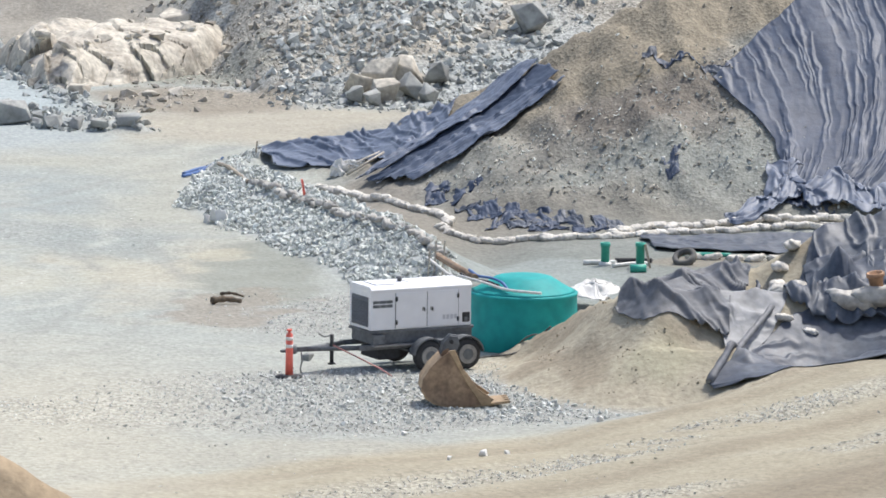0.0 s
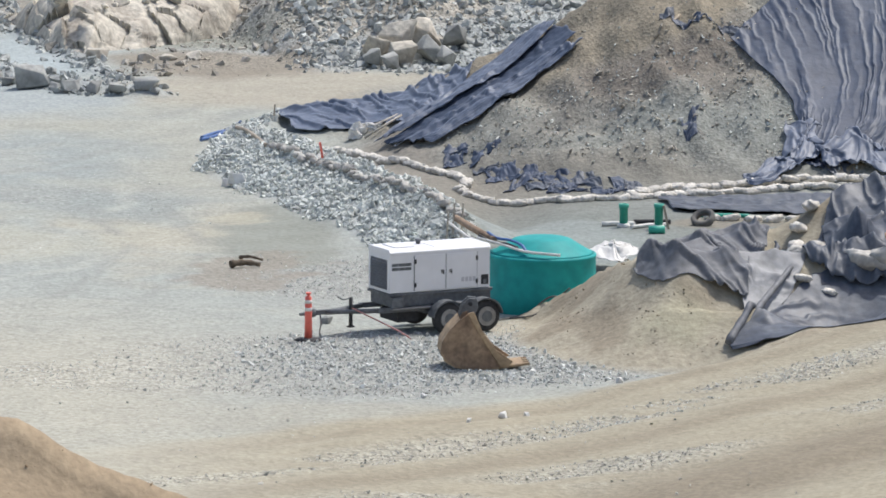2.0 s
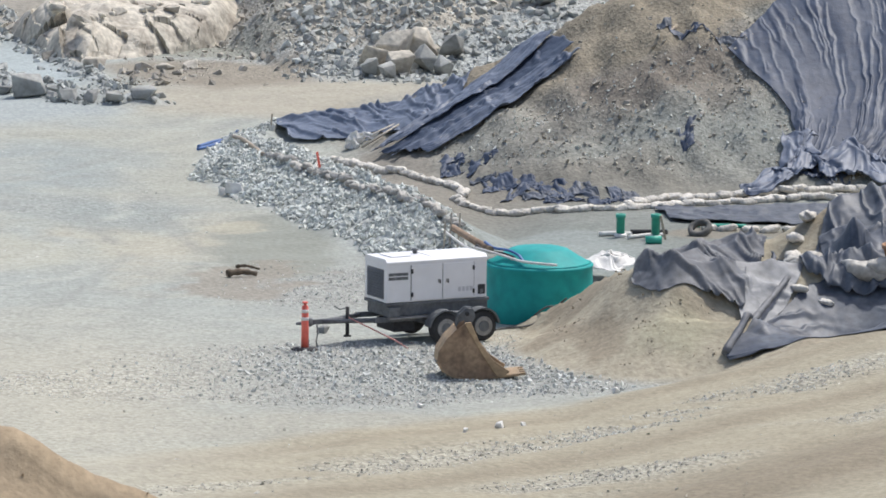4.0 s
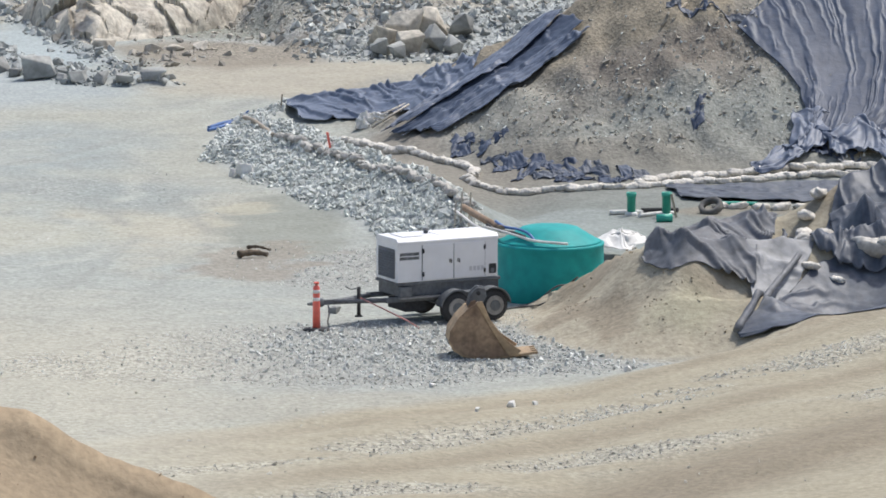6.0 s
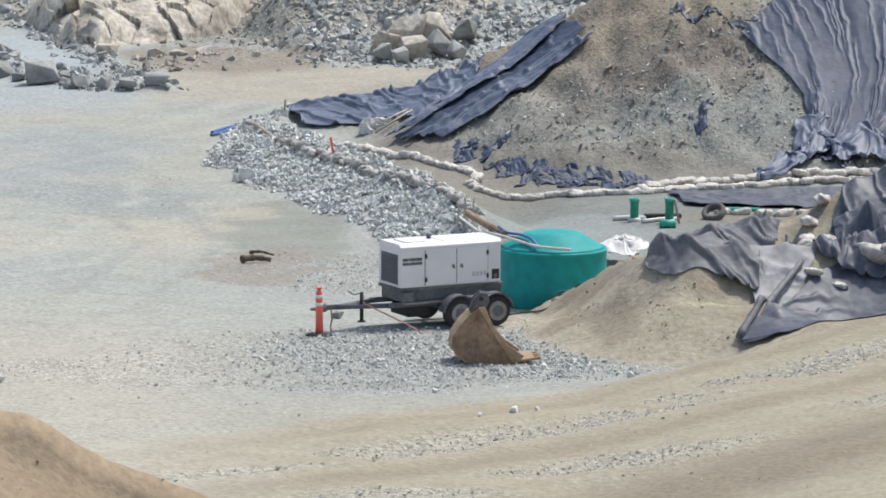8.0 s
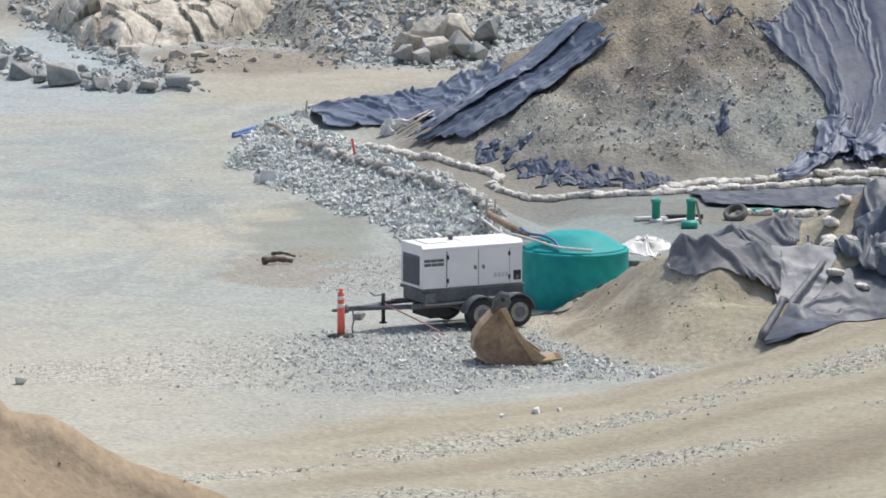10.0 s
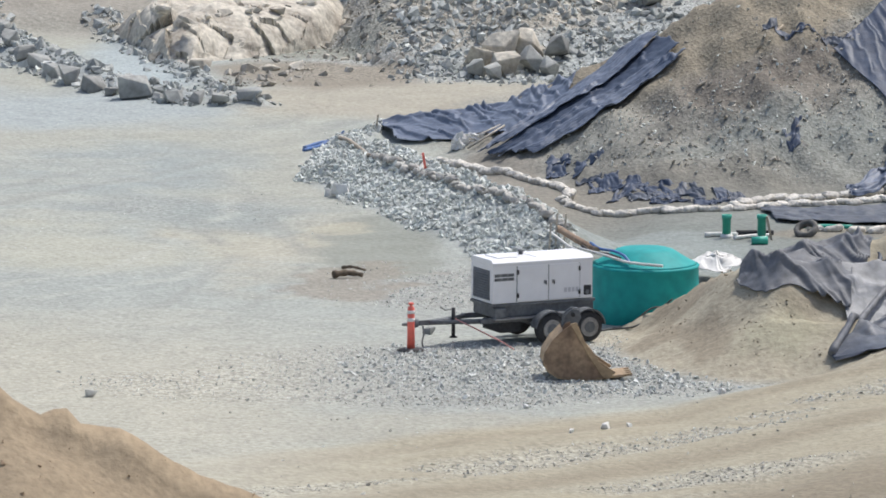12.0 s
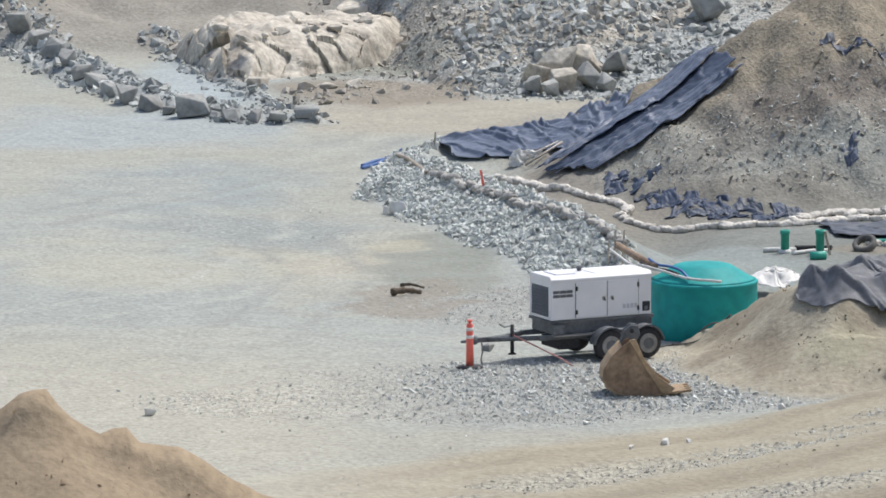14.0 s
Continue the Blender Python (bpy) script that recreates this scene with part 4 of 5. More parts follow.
sheet("grey_tarp", [(4.7, -2.1), (5.3, -2.85), (6.2, -2.85), (7.05, -3.0)], [(5.25, 1.6), (6.0, 2.5), (6.9, 2.9), (7.9, 3.0)], GREY_TARP,
      "dusty grey tarp draped over the top of the sand pile", nu=150, nv=160, wrinkle=0.2, size=0.5, stretch=2.4, seed=181, lift=0.11, skew=0.9, ragged=0.12, crisp=True, humps=[(4.95, -1.6, 0.35, 0.18), (5.6, -2.2, 0.3, 0.14)])
sheet("pale_tarp", [(6.75, 0.6), (6.85, -1.2), (6.98, -2.7), (7.02, -3.4), (7.03, -4.1)], [(8.6, 1.4), (8.75, -0.4), (8.4, -1.6), (7.9, -2.8), (7.3, -3.9)], PALE_TARP,
      "pale worn tarp hanging down the sand pile", nu=110, nv=70, wrinkle=0.10, size=0.5, stretch=2, seed=191, ragged=0.05, lift=0.05, crisp=True)
sheet("plastic_sheet", [(6.6, -5.0), (7.3, -3.9), (7.9, -2.6), (8.6, -1.7), (9.6, -1.3), (11.5, -1.3)], [(6.65, -5.35), (7.6, -5.3), (8.6, -5.0), (9.6, -4.8), (11.5, -4.8)], DUSTY_TARP,
      "blue-black plastic sheet hanging over the pile's foot", nu=160, nv=90, wrinkle=0.12, size=0.6, stretch=4, seed=201, ragged=0.06, skew=-0.3, lengthwise=True, crisp=True)
sheet("plastic_sheet", [(8.7, 1.2), (9.3, 2.7), (10.4, 3.3), (13.0, 3.7)], [(8.75, -0.3), (9.5, -0.9), (10.6, -0.9), (13.0, -0.8)], DUSTY_TARP,
      "dark plastic sheet peaked like a tent over the pile", nu=150, nv=110, wrinkle=0.14, size=0.6, stretch=4, seed=211, humps=[(9.6, 0.9, 0.5, 0.5), (9.4, 2.6, 0.6, 0.2)], ragged=0.08, crisp=True)
sheet("plastic_sheet", [(9.0, 2.0), (9.8, 2.1), (10.8, 2.0)], [(9.1, 0.6), (9.8, 0.5), (10.8, 0.6)], DUSTY_TARP,
      "small peak of black plastic standing up from a sheet", nu=70, nv=60, wrinkle=0.1, size=0.4, stretch=3, seed=216, humps=[(9.75, 1.2, 0.38, 0.75)], ragged=0.1, lift=0.16, crisp=True)
sheet("plastic_sheet", [(7.9, 1.6), (8.9, 0.6), (9.8, -0.4), (11.5, -0.6)], [(8.1, -1.1), (9.0, -1.7), (9.8, -1.8), (11.5, -1.9)], DUSTY_TARP,
      "crumpled black plastic between large sandbags", nu=80, nv=40, wrinkle=0.22, size=0.4, stretch=1.6, seed=221, ragged=0.25)


low, high = on(6.6, -5.1, 0.07), on(8.1, -1.9, 0.2)
roll = []
for i in range(25):
    a, b, c = (p + (q - p) * i / 24 for p, q in zip(low, high))
    roll.append((a, b, max(c, float(height(a, b)) + 0.10)))
tagged(part("rolled_tarp_edge", tube(roll, 0.08, 10, [0.09 - 0.03 * i / len(roll) + 0.008 * math.sin(i * 1.7) for i in range(len(roll))]), GREY_TARP), "rolled dark edge of a tarp running down the pile", "tarp")


# ---- sandbags ----
def bag_mesh(seed):
    rng = np.random.RandomState(seed)
    bm = bmesh.new()
    bmesh.ops.create_icosphere(bm, subdivisions=3, radius=1)
    for p in bm.verts:
        x, y, z = p.co
        neck = 1 - 0.55 * max(0, abs(x) - 0.72) / 0.28
        k = 1 + 0.26 * (float(vnoise(x * 2 + 9, y * 2 + z * 1.7 + 9, 0.6, seed)) - 0.5) * 2
        px = math.copysign(abs(x) ** 0.75, x)
        p.co = (0.30 * px * k, 0.16 * y * neck * k, 0.115 * math.copysign(abs(z) ** 0.85, z) * neck * k + 0.09)
    for f in bm.faces:
        f.smooth = True
    me = bpy.data.meshes.new("sandbag")
    bm.to_mesh(me)
    bm.free()
    return me


BAGS = [bag_mesh(s) for s in (3, 4, 5, 6)]
DIRTY = [m.copy() for m in BAGS]
for m in BAGS:
    m.materials.append(SACK)
for m in DIRTY:
    m.materials.append(SACK_OLD)


def bags(pts, kinds, label, group, step=0.5, scale=1.0, seed=0, up=0.0):
    rng = random.Random(seed)
    P = along(pts, max(2, int(sum(math.dist(a, b) for a, b in zip(pts, pts[1:])) / step)))
    for i, (x, y) in enumerate(P):
        j = min(i + 1, len(P) - 1)
        d = P[j] - P[j - 1]
        ang = math.degrees(math.atan2(d[1], d[0])) + rng.uniform(-22, 22)
        x, y = x + rng.uniform(-0.04, 0.04), y + rng.uniform(-0.07, 0.07)
        ob = new("sandbag", kinds[rng.randrange(len(kinds))])
        s = scale * rng.uniform(0.9, 1.15)
        ob.matrix_world = pose(*on(x, y, up - 0.02), rng.uniform(-20, 20), rng.uniform(-13, 13), ang) @ Matrix.Diagonal((s, s * rng.uniform(0.9, 1.1), s, 1))
        tagged(ob, label, "sandbag", group)


bags([(-2.25, 30.1), (-1.6, 28.9), (-0.84, 27.3), (0.05, 26.3), (0.64, 25.2), (1.1, 24.5), (1.28, 24.1), (1.04, 23.2), (1.3, 22.4), (2.07, 21.8), (2.95, 21.6), (4.07, 21.2), (4.94, 21.2), (5.8, 21.45), (6.7, 21.9), (7.85, 22.05), (9.3, 22.4), (11.5, 22.7)], BAGS,
     "off-white filled sandbag in a long row at the hill's foot", "sandbags along the hill", 0.3, 0.78, 1)
bags([(5.4, 21.75), (6.7, 22.3), (7.85, 22.45), (9.3, 22.8), (11.5, 23.1)], BAGS, "off-white filled sandbag in a second row behind the first", "sandbags along the hill", 0.3, 0.78, 2, 0.05)
bags([(-3.9, 25.5), (-2.85, 22.9), (-1.95, 20.6), (-1.08, 18.3), (-0.23, 16.5), (0.6, 13.7), (1.0, 12.4)], DIRTY, "dirty grey-brown sandbag half buried on the rock berm", "sandbags on the berm", 0.40, 0.74, 3, 0.02)
bags([(7.3, 17.6), (8.3, 17.2), (9.3, 17.3), (10.0, 18.0)], BAGS, "off-white filled sandbag in a short row by the pipes", "sandbags by the pipes", 0.4, 0.9, 4)
bags([(8.8, 2.7), (8.55, 2.3), (8.35, 1.8), (8.3, 1.2)], BAGS, "white filled sandbag holding down plastic on the pile", "sandbags on the pile", 0.34, 0.95, 5, 0.06)
bags([(8.35, -0.9), (8.55, -0.75)], DIRTY, "large grey-white bulging sandbag on the pile", "large bags on the pile", 0.6, 1.75, 6, 0.12)
bags([(9.75, -1.5), (10.4, -1.5)], DIRTY, "large grey-white bulging sandbag on the pile", "large bags on the pile", 0.5, 1.9, 8, 0.12)
bags([(8.35, -2.0), (8.95, -2.1)], BAGS, "flat white sandbag weighing down a plastic sheet", "sandbags on the pile", 0.4, 0.66, 7, 0.08)


# ---- standpipes, tyres and other clutter by the basin ----
def standpipe(x, y, hh):
    p = thing("standpipe", pose(*on(x, y, -0.02)), "green plastic standpipe with a white collar standing in the basin", "pipe", "green standpipes")
    part("pipe", lathe([(0.105, 0.0), (0.105, hh - 0.10), (0.125, hh - 0.10), (0.125, hh), (0.09, hh), (0.09, hh - 0.2)], 22), GREEN_PIPE, p)
    part("collar", lathe([(0.16, 0.0), (0.16, 0.08), (0.12, 0.12)], 18), PALE, p)


standpipe(5.03, 16.3, 0.60)
standpipe(5.88, 15.9, 0.64)
line("green_pipe", [on(5.6, 15.0, 0.1), on(6.0, 15.0, 0.1)], 0.1, GREEN_PIPE, "short green plastic pipe lying on the ground", "pipe", 14)
for a, b, r, m, lab in (((4.5, 16.6), (5.3, 16.4), 0.06, PALE, "white plastic pipe lying beside the standpipes"), ((5.2, 15.9), (6.1, 16.3), 0.05, PALE, "white plastic pipe lying beside the standpipes"),
                        ((5.3, 16.9), (6.2, 16.8), 0.06, BLACK, "black hose lying beside the standpipes"), ((6.9, 18.0), (8.2, 17.9), 0.05, GREEN_PIPE, "green plastic pipe lying along the basin")):
    line("loose_pipe", curve([on(*a, r), on((a[0] + b[0]) / 2, (a[1] + b[1]) / 2 + 0.1, r), on(*b, r)], 4), r, m, lab, "pipe")
tagged(part("wooden_stake", moved(box(-0.03, 0.03, -0.02, 0.02, 0, 0.6, 0.004), pose(*on(6.12, 15.8), 0, -12, 0)), TIMBER), "pale wooden stake leaning beside a green standpipe", "stake")


def tyre(x, y, s, tilt, up=0.0):
    n, ring = 28, [(0.20, -0.08), (0.29, -0.10), (0.34, -0.06), (0.34, 0.06), (0.29, 0.10), (0.20, 0.08)]
    bm = bmesh.new()
    rows = [[bm.verts.new((r * math.cos(2 * math.pi * j / n), r * math.sin(2 * math.pi * j / n), z)) for r, z in ring] for j in range(n)]
    for j in range(n):
        for k in range(len(ring)):
            f = bm.faces.new((rows[j][k], rows[(j + 1) % n][k], rows[(j + 1) % n][(k + 1) % 6], rows[j][(k + 1) % 6]))
            f.smooth = True
    bmesh.ops.recalc_face_normals(bm, faces=bm.faces[:])
    moved(bm, pose(*on(x, y, 0.1 * s + up), *tilt) @ Matrix.Scale(s, 4))
    tagged(part("old_tyre", bm, DUSTY_RUBBER), "worn black tyre lying as a weight on plastic", "tyre", "old tyres")


tyre(7.0, 16.5, 0.9, (30, -18, 0), 0.08)
tyre(8.35, 1.15, 0.9, (10, 8, 0), 0.12)


tagged(part("clay_pot", lathe([(0.14, 0.0), (0.17, 0.26), (0.20, 0.27), (0.20, 0.36), (0.16, 0.36), (0.13, 0.1)], 20), mat("terracotta", (0.42, 0.25, 0.15), 0.85, vary=0.25, grain=9)), "tan terracotta pot standing on a large sandbag", "pot").matrix_world = pose(*on(10.4, -1.5, 0.42), 6, -8, 0)


def crumpled(name, x, y, rx, ry, rz, seed, material, label, category):
    bm = bmesh.new()
    bmesh.ops.create_icosphere(bm, subdivisions=4, radius=1)
    for p in bm.verts:
        a, b, c = p.co
        k = 0.65 + 0.9 * float(vnoise(a * 2.3 + 5, b * 2.3 + c * 3.1 + 5, 0.8, seed)) * (0.7 + 0.5 * float(vnoise(a * 5 + 9, b * 5 + c * 4, 0.8, seed + 1)))
        p.co = (a * rx * k, b * ry * k, max(c, -0.2) * rz * k)
    moved(bm, pose(*on(x, y, 0.08 * rz)))
    return tagged(part(name, bm, material), label, category)


sheet("white_sheeting", [(3.9, 10.4), (4.6, 10.2), (5.2, 10.0)], [(3.9, 8.8), (4.6, 8.7), (5.3, 8.9)], PALE, "crumpled white plastic sheeting heaped behind the tank", nu=60, nv=50, wrinkle=0.16, size=0.35, stretch=1.5, seed=231, humps=[(4.3, 9.4, 0.7, 0.3), (4.9, 9.5, 0.6, 0.2)], ragged=0.3)
crumpled("white_sack", -1.70, 31.6, 0.20, 0.18, 0.30, 37, PALE, "crumpled white sack lying between two plastic sheets", "sack")
crumpled("white_sack", -1.35, 31.8, 0.30, 0.16, 0.16, 39, PALE, "crumpled white sack lying between two plastic sheets", "sack")
for a, b in (((-1.9, 31.5), (-0.6, 32.0)), ((-1.5, 30.9), (-0.5, 31.5))):
    z0, z1 = float(height(*a)) + 0.12, float(height(*b)) + 0.14
    line("timber_board", [(*a, z0), (*b, z1)], 0.035, PALE_TIMBER, "pale timber board lying on the dirt slope", "board", 4)
line("white_stick", [on(6.2, 28.6, 0.06), on(6.9, 29.3, 0.12)], 0.035, TIMBER, "pale wooden stick lying on the hillside", "stick", 6)
line("blue_lay_flat_hose", curve([on(-5.95, 32.6, 0.06), on(-5.6, 33.4, 0.06), on(-5.1, 34.0, 0.07), on(-4.9, 33.2, 0.1)], 6), 0.05, BLUE_HOSE, "blue lay-flat hose ending at the top of the rock berm", "hose")
line("blue_lay_flat_hose", curve([on(-5.95, 32.0, 0.06), on(-5.5, 32.9, 0.06), on(-5.0, 33.4, 0.07)], 6), 0.045, BLUE_HOSE, "blue lay-flat hose ending at the top of the rock berm", "hose")
line("brown_hose", curve([on(-5.1, 33.6, 0.08), on(-4.7, 30.5, 0.10), on(-4.35, 27.8, 0.10), on(-4.0, 25.6, 0.12)], 6), 0.06, TIMBER, "dull brown hose running over the rock berm", "hose")
tagged(part("survey_stake", moved(box(-0.03, 0.03, -0.02, 0.02, -0.1, 0.4, 0.004), pose(*on(-2.5, 22.6), 0, -10, 10)), ORANGE), "orange-painted survey stake leaning on the rock berm", "stake")
tagged(part("survey_stake", moved(box(-0.02, 0.02, -0.02, 0.02, -0.1, 0.38, 0.004), pose(*on(-4.05, 35.2), 0, 6, 10)), TIMBER), "short wooden stake at the tip of a plastic sheet", "stake")


def limb(name, pts, r, label):
    path = curve([on(a, b, c) for a, b, c in pts], 5)
    k = len(path)
    return tagged(part(name, tube(path, r, 8, [r * (1.0 - 0.5 * i / k) * (1 + 0.2 * math.sin(i * 2.1)) for i in range(k)]), DARK_WOOD), label, "log")


limb("dead_log", [(-4.45, 9.0, 0.10), (-4.1, 9.15, 0.13), (-3.75, 9.1, 0.08)], 0.09, "dark broken log lying on disturbed dirt")
limb("dead_branch", [(-4.25, 9.9, 0.12), (-4.0, 9.6, 0.2), (-3.7, 9.4, 0.16)], 0.045, "thin dark branch lying across a log")


# ---- boulders and the outcrop ----
ROUGH = [as_arrays(shard(s, 9, (1.1, 0.9, 0.75), s % 2 == 0)) for s in range(40, 56)]
PEBBLE = [as_arrays(shard(s, 10, (1.25, 1.0, 0.8))) for s in range(60, 76)]
GRAIN = [as_arrays(shard(s, 8, (1.25, 1.0, 0.55))) for s in range(80, 92)]


def boulder(x, y, size, seed, material=BOULDER, squash=(1, 0.8, 0.75), label="grey angular boulder on a bank of rubble", group="boulders on the bank", rz=0, up=0.0):
    bm = shard(seed, 10 + seed % 3, squash, True)
    bmesh.ops.bevel(bm, geom=bm.edges[:], offset=0.025, segments=1, affect="EDGES")
    moved(bm, Matrix.Scale(size * 1.15, 4))
    low = min(p.co.z for p in bm.verts)
    ob = part("boulder", bm, material)
    ob.matrix_world = pose(*on(x, y, -low * 0.72 + up), 0.4 * rz if up else 0, 0, rz)
    return tagged(ob, label, "boulder", group)


for k, (x, y, s) in enumerate(((-11.3, 44.3, 1.05), (-12.6, 46.0, 0.95), (-13.4, 47.6, 0.85), (-14.0, 49.2, 0.7), (-14.6, 51.0, 0.8), (-15.2, 52.8, 0.75), (-15.8, 54.8, 0.8), (-16.4, 57.0, 0.8), (-17.0, 59.5, 0.85),
                               (-17.8, 61.8, 0.9), (-18.6, 64.5, 0.9), (-19.4, 67.0, 0.9), (-10.1, 43.2, 0.6), (-9.4, 43.0, 0.6), (-8.8, 42.8, 0.75), (-7.9, 42.9, 0.75), (-7.5, 43.2, 0.55), (-12.0, 45.0, 0.55), (-10.6, 43.9, 0.45))):
    boulder(x, y, s * 0.8, 300 + k, rz=k * 47, squash=(1.1, 0.85, 0.78) if k < 14 else (1.25, 0.75, 0.5))
boulder(-14.2, 50.0, 0.42, 340, PALE, label="small bright white boulder on a bank of rubble")
for k, (x, y, s, m) in enumerate(((-0.9, 49.2, 0.5, BOULDER), (0.0, 49.6, 0.62, STONE_WARM), (-0.9, 50.2, 0.7, STONE_WARM), (0.7, 50.2, 0.72, BOULDER), (1.3, 49.8, 0.5, BOULDER), (-0.2, 50.8, 0.8, STONE_WARM), (0.6, 51.2, 0.7, STONE_WARM), (-0.4, 49.0, 0.36, BOULDER), (1.5, 51.0, 0.6, BOULDER), (4.4, 56.0, 0.8, BOULDER), (-6.8, 63.0, 1.0, STONE_WARM), (-5.2, 64, 1.1, BOULDER))):
    boulder(x - 0.5, y + 0.6, s * 1.1, 350 + 2 * k, m, (1.0, 0.95, 0.9), "blocky cream and grey boulder at the foot of a rubble slope", "boulders below the rubble", rz=k * 31, up=0.1)
for k, (x, y, s) in enumerate(((1.7, -12.0, 0.17), (1.0, -12.6, 0.11), (2.2, -11.4, 0.13), (-4.7, 23.0, 0.42), (-5.0, 23.3, 0.25), (-2.05, 0.9, 0.22), (-9.0, -8.0, 0.2), (6.8, 25.5, 0.17), (0.1, -9.2, 0.12), (4.2, -7.6, 0.16))):
    boulder(x, y, s, 380 + k, PALE if k != 5 else BOULDER, label="pale loose stone lying on the ground", group="loose pale stones", rz=k * 63)


def cracked(p):
    """Depth of blocky, tilted facets at a place in rock."""
    near, pts = noise.voronoi(p)
    c = pts[0]
    h = noise.cell_vector(c * 7.31)
    tilt = Vector((h.x - 0.5, h.y - 0.5, h.z - 0.5))
    crack = min(1.0, (near[1] - near[0]) * 5)
    return 1.5 * tilt.dot(p - c) + 0.55 * (h.x - 0.5) - 0.14 * (1 - crack)


def outcrop():
    """A low face of blasted rock along a bench, broken into blocks."""
    o = thing("rock_outcrop", pose(0, 0, 0), "cream and tan outcrop of cracked blasted rock", "rock outcrop")
    path = along([(-13.4, 61.0), (-12.2, 57.0), (-11.0, 53.2), (-10.2, 52.0), (-9.6, 53.4), (-8.7, 53.8), (-7.6, 55.6), (-6.4, 57.6), (-5.0, 59.4)], 190)
    nv = 56
    bm = bmesh.new()
    rows = []
    for i in range(190):
        t = i / 189
        reach = Vector((-12.0 + 7.6 * t - path[i][0], 63.5 - 0.5 * t - path[i][1]))
        inward = reach.normalized()
        top = (0.4 + 0.9 * float(smooth(0.0, 0.3, t))) * (1 - 0.75 * float(smooth(0.82, 1.0, t))) + 0.25 * float(fbm(t * 9, 2, 1.0, 95, 2))
        base = float(height(*path[i]))
        col = []
        for k in range(nv):
            v = k / (nv - 1) * 1.8
            if v <= 1:
                back, z = 0.32 * reach.length * v ** 1.4, top * math.sin(v * math.pi / 2)
            else:
                back, z = reach.length * (0.32 + 0.7 * (v - 1)), top * (1 + 0.08 * (v - 1)) - max(0.0, v - 1.6) * 9 * top
            p = Vector((path[i][0] + inward.x * back, path[i][1] + inward.y * back, base - 0.1 + z))
            q = Vector((p.x * 0.42 + p.z * 0.3, p.y * 0.3, p.z * 0.5 - 0.15 * p.x)) + 0.1 * Vector((noise.noise(p), noise.noise(p + Vector((9, 0, 0))), 0))
            dep = cracked(q) + 0.4 * cracked(q * 2.3 + Vector((4, 4, 4)))
            dep = dep * (0.25 + 0.75 * min(1, v * 4)) * (1 - 0.7 * float(smooth(0.6, 1.0, v)))
            p = p + Vector((-inward.x, -inward.y, 1.0)).normalized() * dep * 0.6
            p.z += (0.22 * noise.noise(p * 0.8) + 0.08 * noise.noise(p * 2.1)) * float(smooth(0.5, 1.0, v))
            if k == 0:
                p.z = base - 0.3
            col.append(bm.verts.new(p))
        rows.append(col)
    for r0, r1 in zip(rows, rows[1:]):
        for k in range(nv - 1):
            bm.faces.new((r0[k], r1[k], r1[k + 1], r0[k + 1]))
    bmesh.ops.recalc_face_normals(bm, faces=bm.faces[:])
    part("rock_face", bm, STONE_WARM, o)
    for k, (x, y, s) in enumerate(((-9.9, 51.8, 0.7), (-8.3, 51.5, 0.5), (-6.9, 52.0, 0.55), (-7.6, 51.6, 0.4), (-11.2, 53.6, 0.5))):
        piece = shard(700 + k, 11, (1.2, 0.8, 0.7), True)
        bmesh.ops.bevel(piece, geom=piece.edges[:], offset=0.025, segments=1, affect="EDGES")
        moved(piece, pose(*on(x, y, 0.12 * s), 0, 0, k * 50) @ Matrix.Scale(s, 4))
        part("rock_block", piece, STONE_WARM, o)
    pick = random.Random(12)
    for k in range(26):
        a, bk = path[pick.randrange(70, 189)], pick.uniform(1.5, 3.6)
        s = pick.uniform(0.25, 0.6)
        piece = shard(760 + k, 14, (1.2, 0.9, 0.6))
        moved(piece, pose(a[0], a[1] + bk, float(height(*a)) + 1.2 + 0.1 * s, 0, 0, k * 50) @ Matrix.Scale(s, 4))
        part("rock_block", piece, STONE_WARM, o)


outcrop()

# ---- rubble, gravel and the stones of the berm ----
rng = np.random.RandomState(77)


def strewn(n, x0, x1, y0, y1, keep, small, big, sink=0.1, tail=2.0):
    x, y = rng.uniform(x0, x1, n), rng.uniform(y0, y1, n)
    ok = rng.rand(n) < keep(x, y)
    x, y = x[ok], y[ok]
    s = small + (big - small) * rng.rand(len(x)) ** tail
    return np.stack([x, y, height(x, y) + s * (0.25 - sink), s], 1)


def berm_cover(x, y):
    d = ridge(x, y, BERM, 0.46) + 0.25 * fbm(x, y, 1.2, 90, 3)
    crest = np.interp(y, [p[1] for p in BERM[::-1]], [p[0] for p in BERM[::-1]])
    return smooth(-0.12, 0.05, d) * smooth(0.4, 0.1, x - crest)


stones = strewn(44000, -8.5, 3.0, 8.5, 38.0, berm_cover, 0.07, 0.185, 0.0, 2.0)


def stone_bank(name, label, category, kinds, stones, material, seed):
    """A bank of loose stones: the nearest 300 each a piece, the rest joined."""
    near = np.argsort(stones[:, 1])[:300]
    rest = np.setdiff1d(np.arange(len(stones)), near)
    bank = thing(name, Matrix.Identity(4), label, category)
    heap("rubble", kinds, stones[rest], material, seed, bank)
    meshes = []
    for v, f in kinds:
        m = bpy.data.meshes.new("stone")
        m.from_pydata(v.tolist(), [], f.tolist())
        m.materials.append(material)
        meshes.append(m)
    spin = random.Random(seed)
    for i in near:
        x, y, z, s = (float(c) for c in stones[i])
        ob = new("stone", meshes[spin.randrange(len(meshes))])
        ob.parent = bank
        ob.matrix_world = pose(x, y, z, spin.uniform(0, 360), spin.uniform(0, 360), spin.uniform(0, 360)) @ Matrix.Diagonal((s * spin.uniform(0.8, 1.2), s, s * spin.uniform(0.7, 1), 1))


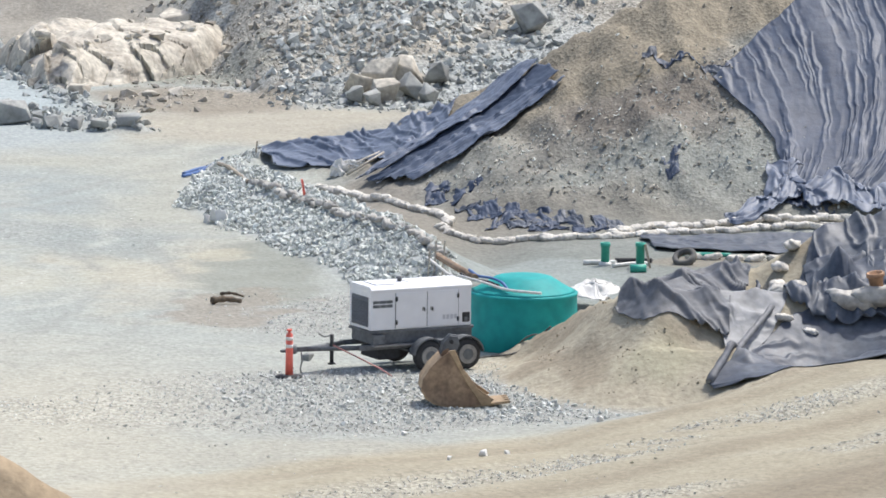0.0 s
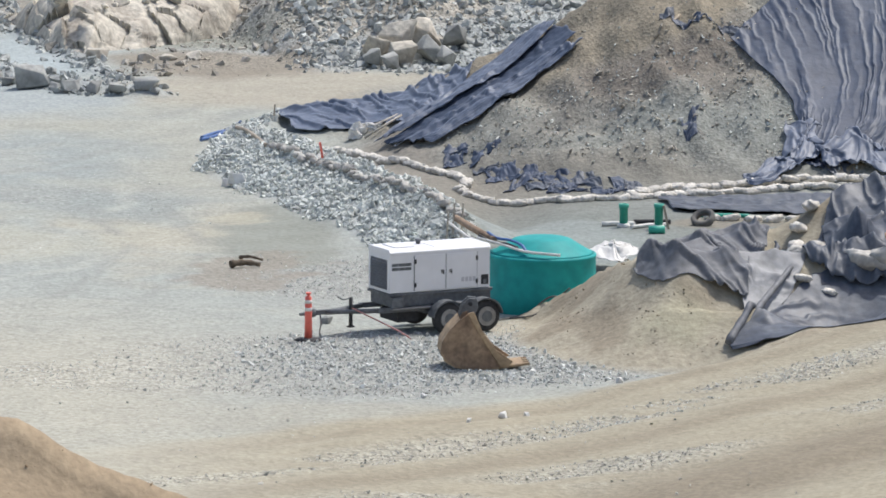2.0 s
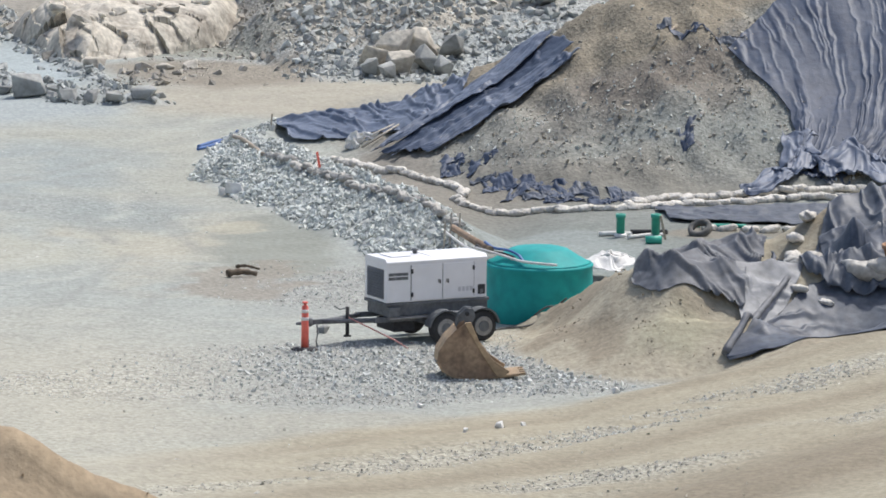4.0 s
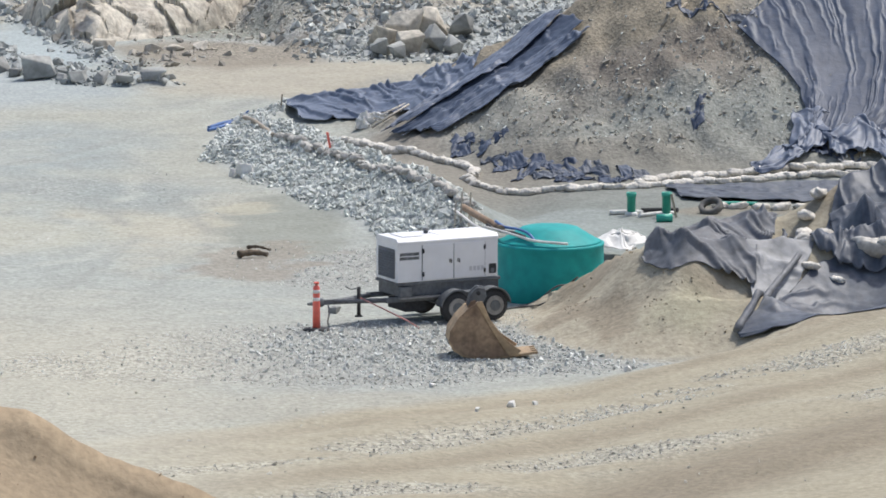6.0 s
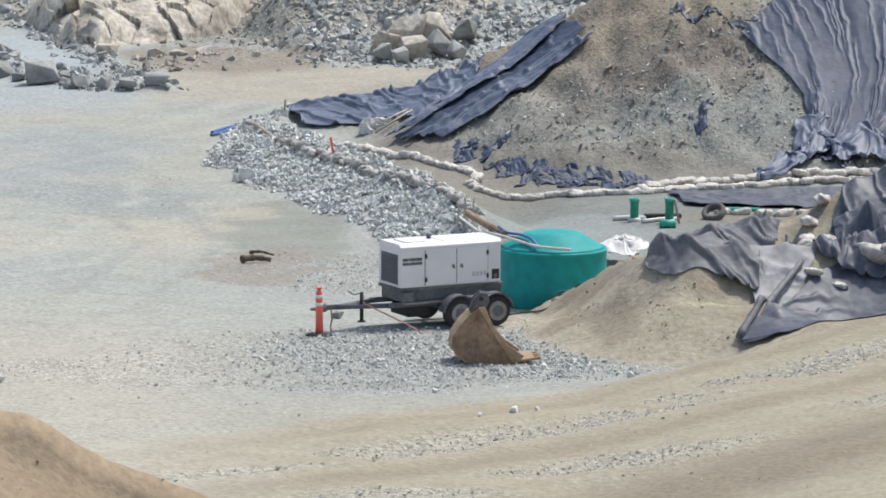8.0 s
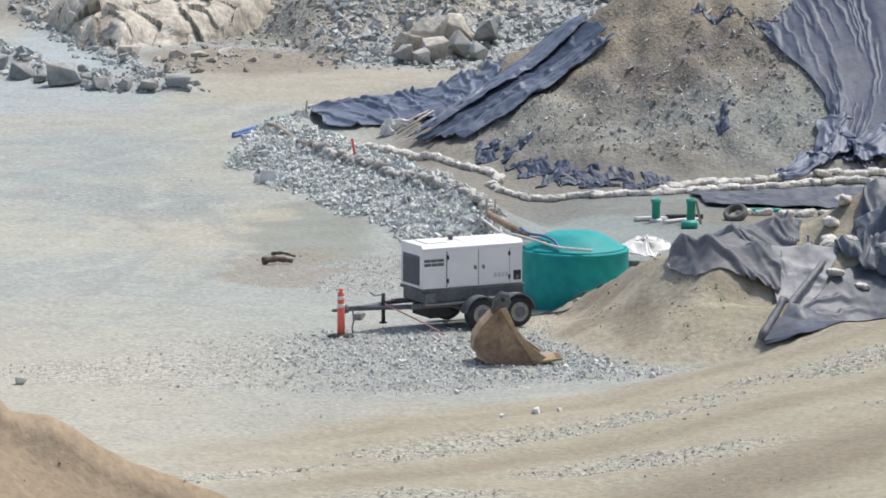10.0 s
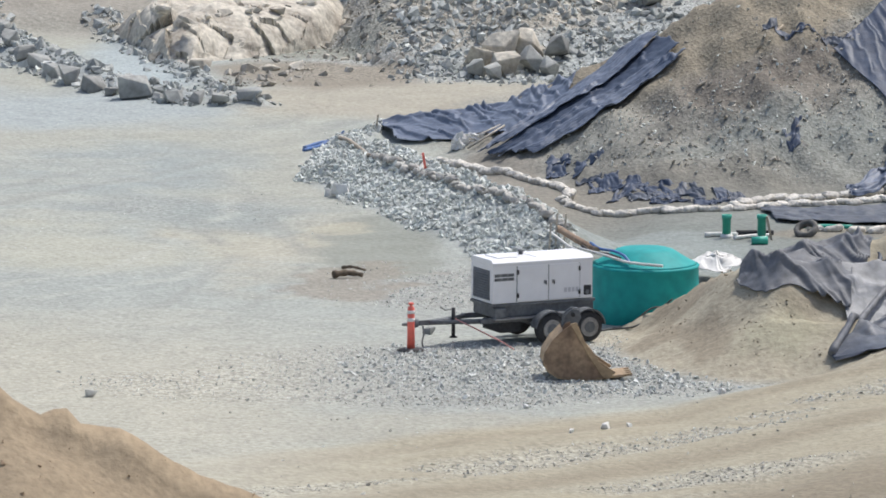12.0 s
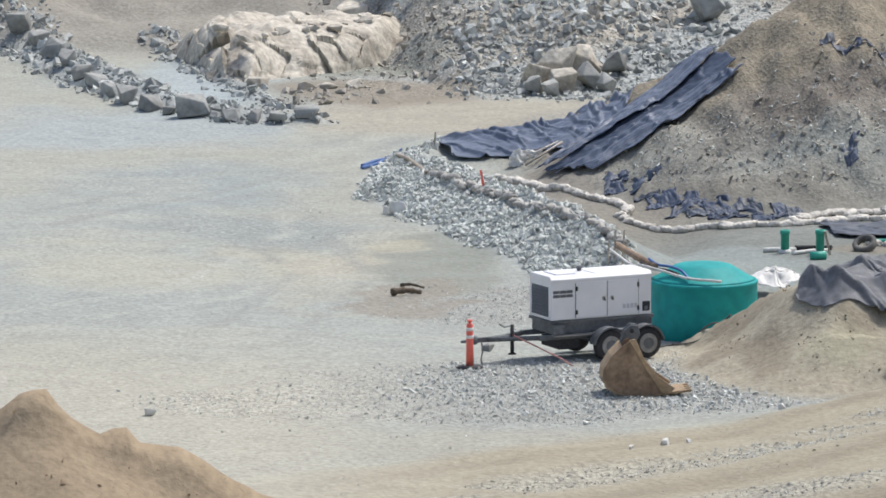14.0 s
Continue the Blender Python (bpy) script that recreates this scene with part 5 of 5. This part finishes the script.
stone_bank("rock_berm", "bank of loose broken grey rip-rap stones", "rock berm", PEBBLE, stones, STONE, 5)

bank_cover = lambda x, y: smooth(-0.28, 0.02, np.maximum(ridge(x, y, BOULDER_BANK, 0.5), ridge(x, y, RAMP_BANK, 0.5)) + 0.2 * fbm(x, y, 1.0, 91, 2))
stone_bank("bank_rubble", "loose grey rubble along the edge of a ramp", "rubble", ROUGH, strewn(16000, -22, -6.5, 41, 70, bank_cover, 0.08, 0.34, 0.15, 4.2), STONE_DARK, 6)

back_cover = lambda x, y: smooth(48, 50, y + 2 * fbm(x, y, 4, 92, 2)) * smooth(-4.6, -2.6, x) * (0.35 + 0.9 * smooth(-0.2, 0.25, fbm(x, y, 5, 93, 3)))
stone_bank("rubble_slope", "slope of broken grey blast rock behind the pad", "rubble", ROUGH, strewn(34000, -9, 12, 47, 78, lambda x, y: back_cover(x, y) * (0.25 + 0.75 * smooth(62, 54, y)) * (1 - 0.75 * smooth(0.5, 4.0, x) * smooth(53, 57, y)), 0.06, 0.38, 0.2, 3.4), STONE_DARK, 7)
tagged(heap("brown_rubble", PEBBLE, strewn(11000, -9, 4, 47.5, 80, lambda x, y: smooth(-0.05, 0.3, fbm(x, y, 6, 84, 3) + 0.3 * smooth(1, -5, x)), 0.05, 0.34, 0.2, 5.0), BROWN_STONE, 8), "brown broken rock and dirt clods on the back slope", "rubble", kind="stuff")

hill_cover = lambda x, y: (1 - 0.85 * smooth(2.5, 2.75, height(x, y) - 0.37 * (x - 5))) * smooth(0.1, 0.6, ridge(x, y, HILL, 0.62)) * (0.3 + 0.7 * smooth(-0.2, 0.3, fbm(x, y, 2, 94, 3)))
tagged(heap("hill_stones", PEBBLE, strewn(8000, -1, 12, 22, 34, hill_cover, 0.04, 0.18, 0.3, 4.0), BROWN_STONE, 9), "brown and grey stones and clods strewn over the dirt hill", "stones", kind="stuff")
tagged(heap("hill_grit", GRAIN, strewn(6000, 0, 12, 22, 31, hill_cover, 0.03, 0.14, 0.15, 4.0), STONE, 10), "pale small stones strewn over the dirt hill", "stones", kind="stuff")


def gravel_cover(x, y):
    c, g = soil(x, y)
    sand = smooth(-0.1, 0.2, np.maximum(np.maximum(ridge(x, y, PILE, 0.88), np.maximum(ridge(x, y, PILE_FOOT, 0.62), ridge(x, y, PILE_APRON, 0.5))), ridge(x, y, PILE_BACK, 0.66)))
    return smooth(0.25, 0.72, g) * (1 - sand) * (0.45 + 0.55 * smooth(-4.5, -2.5, x))


tagged(heap("gravel", GRAIN, strewn(38000, -11, 9, -14, 12, gravel_cover, 0.025, 0.08, 0.15, 2.6), GRAVEL, 11), "loose grey crushed gravel spread over the pad", "gravel", kind="stuff")
tagged(heap("coarse_gravel", PEBBLE, strewn(9000, -4.5, 6, -10, 4, lambda x, y: np.maximum(spot(x, y, 1.0, -4.2, 4.6, 4.4, 0.7, 113), 0.5 * spot(x, y, -1.6, 6.5, 2.4, 3.0, 0.8, 114)) * gravel_cover(x, y), 0.045, 0.125, 0.1, 2.2), GRAVEL, 15), "coarse pale broken stone round the bucket and trailer", "gravel", kind="stuff")
tagged(heap("road_gravel", GRAIN, strewn(20000, -6, 12, -23, -8, lambda x, y: 0.006 + 0.99 * gravel_cover(x, y), 0.025, 0.085, 0.15, 2.6), ROAD_STONE, 12), "loose grey gravel along the haul road", "gravel", kind="stuff")
tagged(heap("pad_stones", GRAIN, strewn(1500, -16, 0, -14, 40, lambda x, y: 0.6 + 0 * x, 0.02, 0.09, 0.2, 6.0), GRAVEL, 13), "scattered small stones on the dusty pad", "gravel", kind="stuff")
CLOD = mat("dirt_clod", (0.36, 0.26, 0.17), 0.95, vary=0.3, piece=0.3)
tagged(heap("dirt_clods", GRAIN, strewn(700, -14, -1, -47.5, -42, lambda x, y: smooth(0, 0.5, ridge(x, y, STOCKPILE, 0.66)), 0.02, 0.10, 0.22, 5.0), CLOD, 14), "brown clods of dirt on the stockpile", "clods", kind="stuff")
SAND_CLOD = mat("sand_clod", (0.37, 0.315, 0.235), 0.95, vary=0.3, piece=0.3)
tagged(heap("sand_clods", GRAIN, strewn(1500, 2.5, 8.0, -6.5, 1.5, lambda x, y: smooth(0.0, 0.4, np.maximum(ridge(x, y, PILE, 0.88), ridge(x, y, PILE_FOOT, 0.62))) * smooth(0.0, 0.25, fbm(x, y, 0.9, 121, 3)), 0.03, 0.11, 0.22, 3.5), SAND_CLOD, 16), "tan clods of dirt broken out of the sand pile", "clods", kind="stuff")
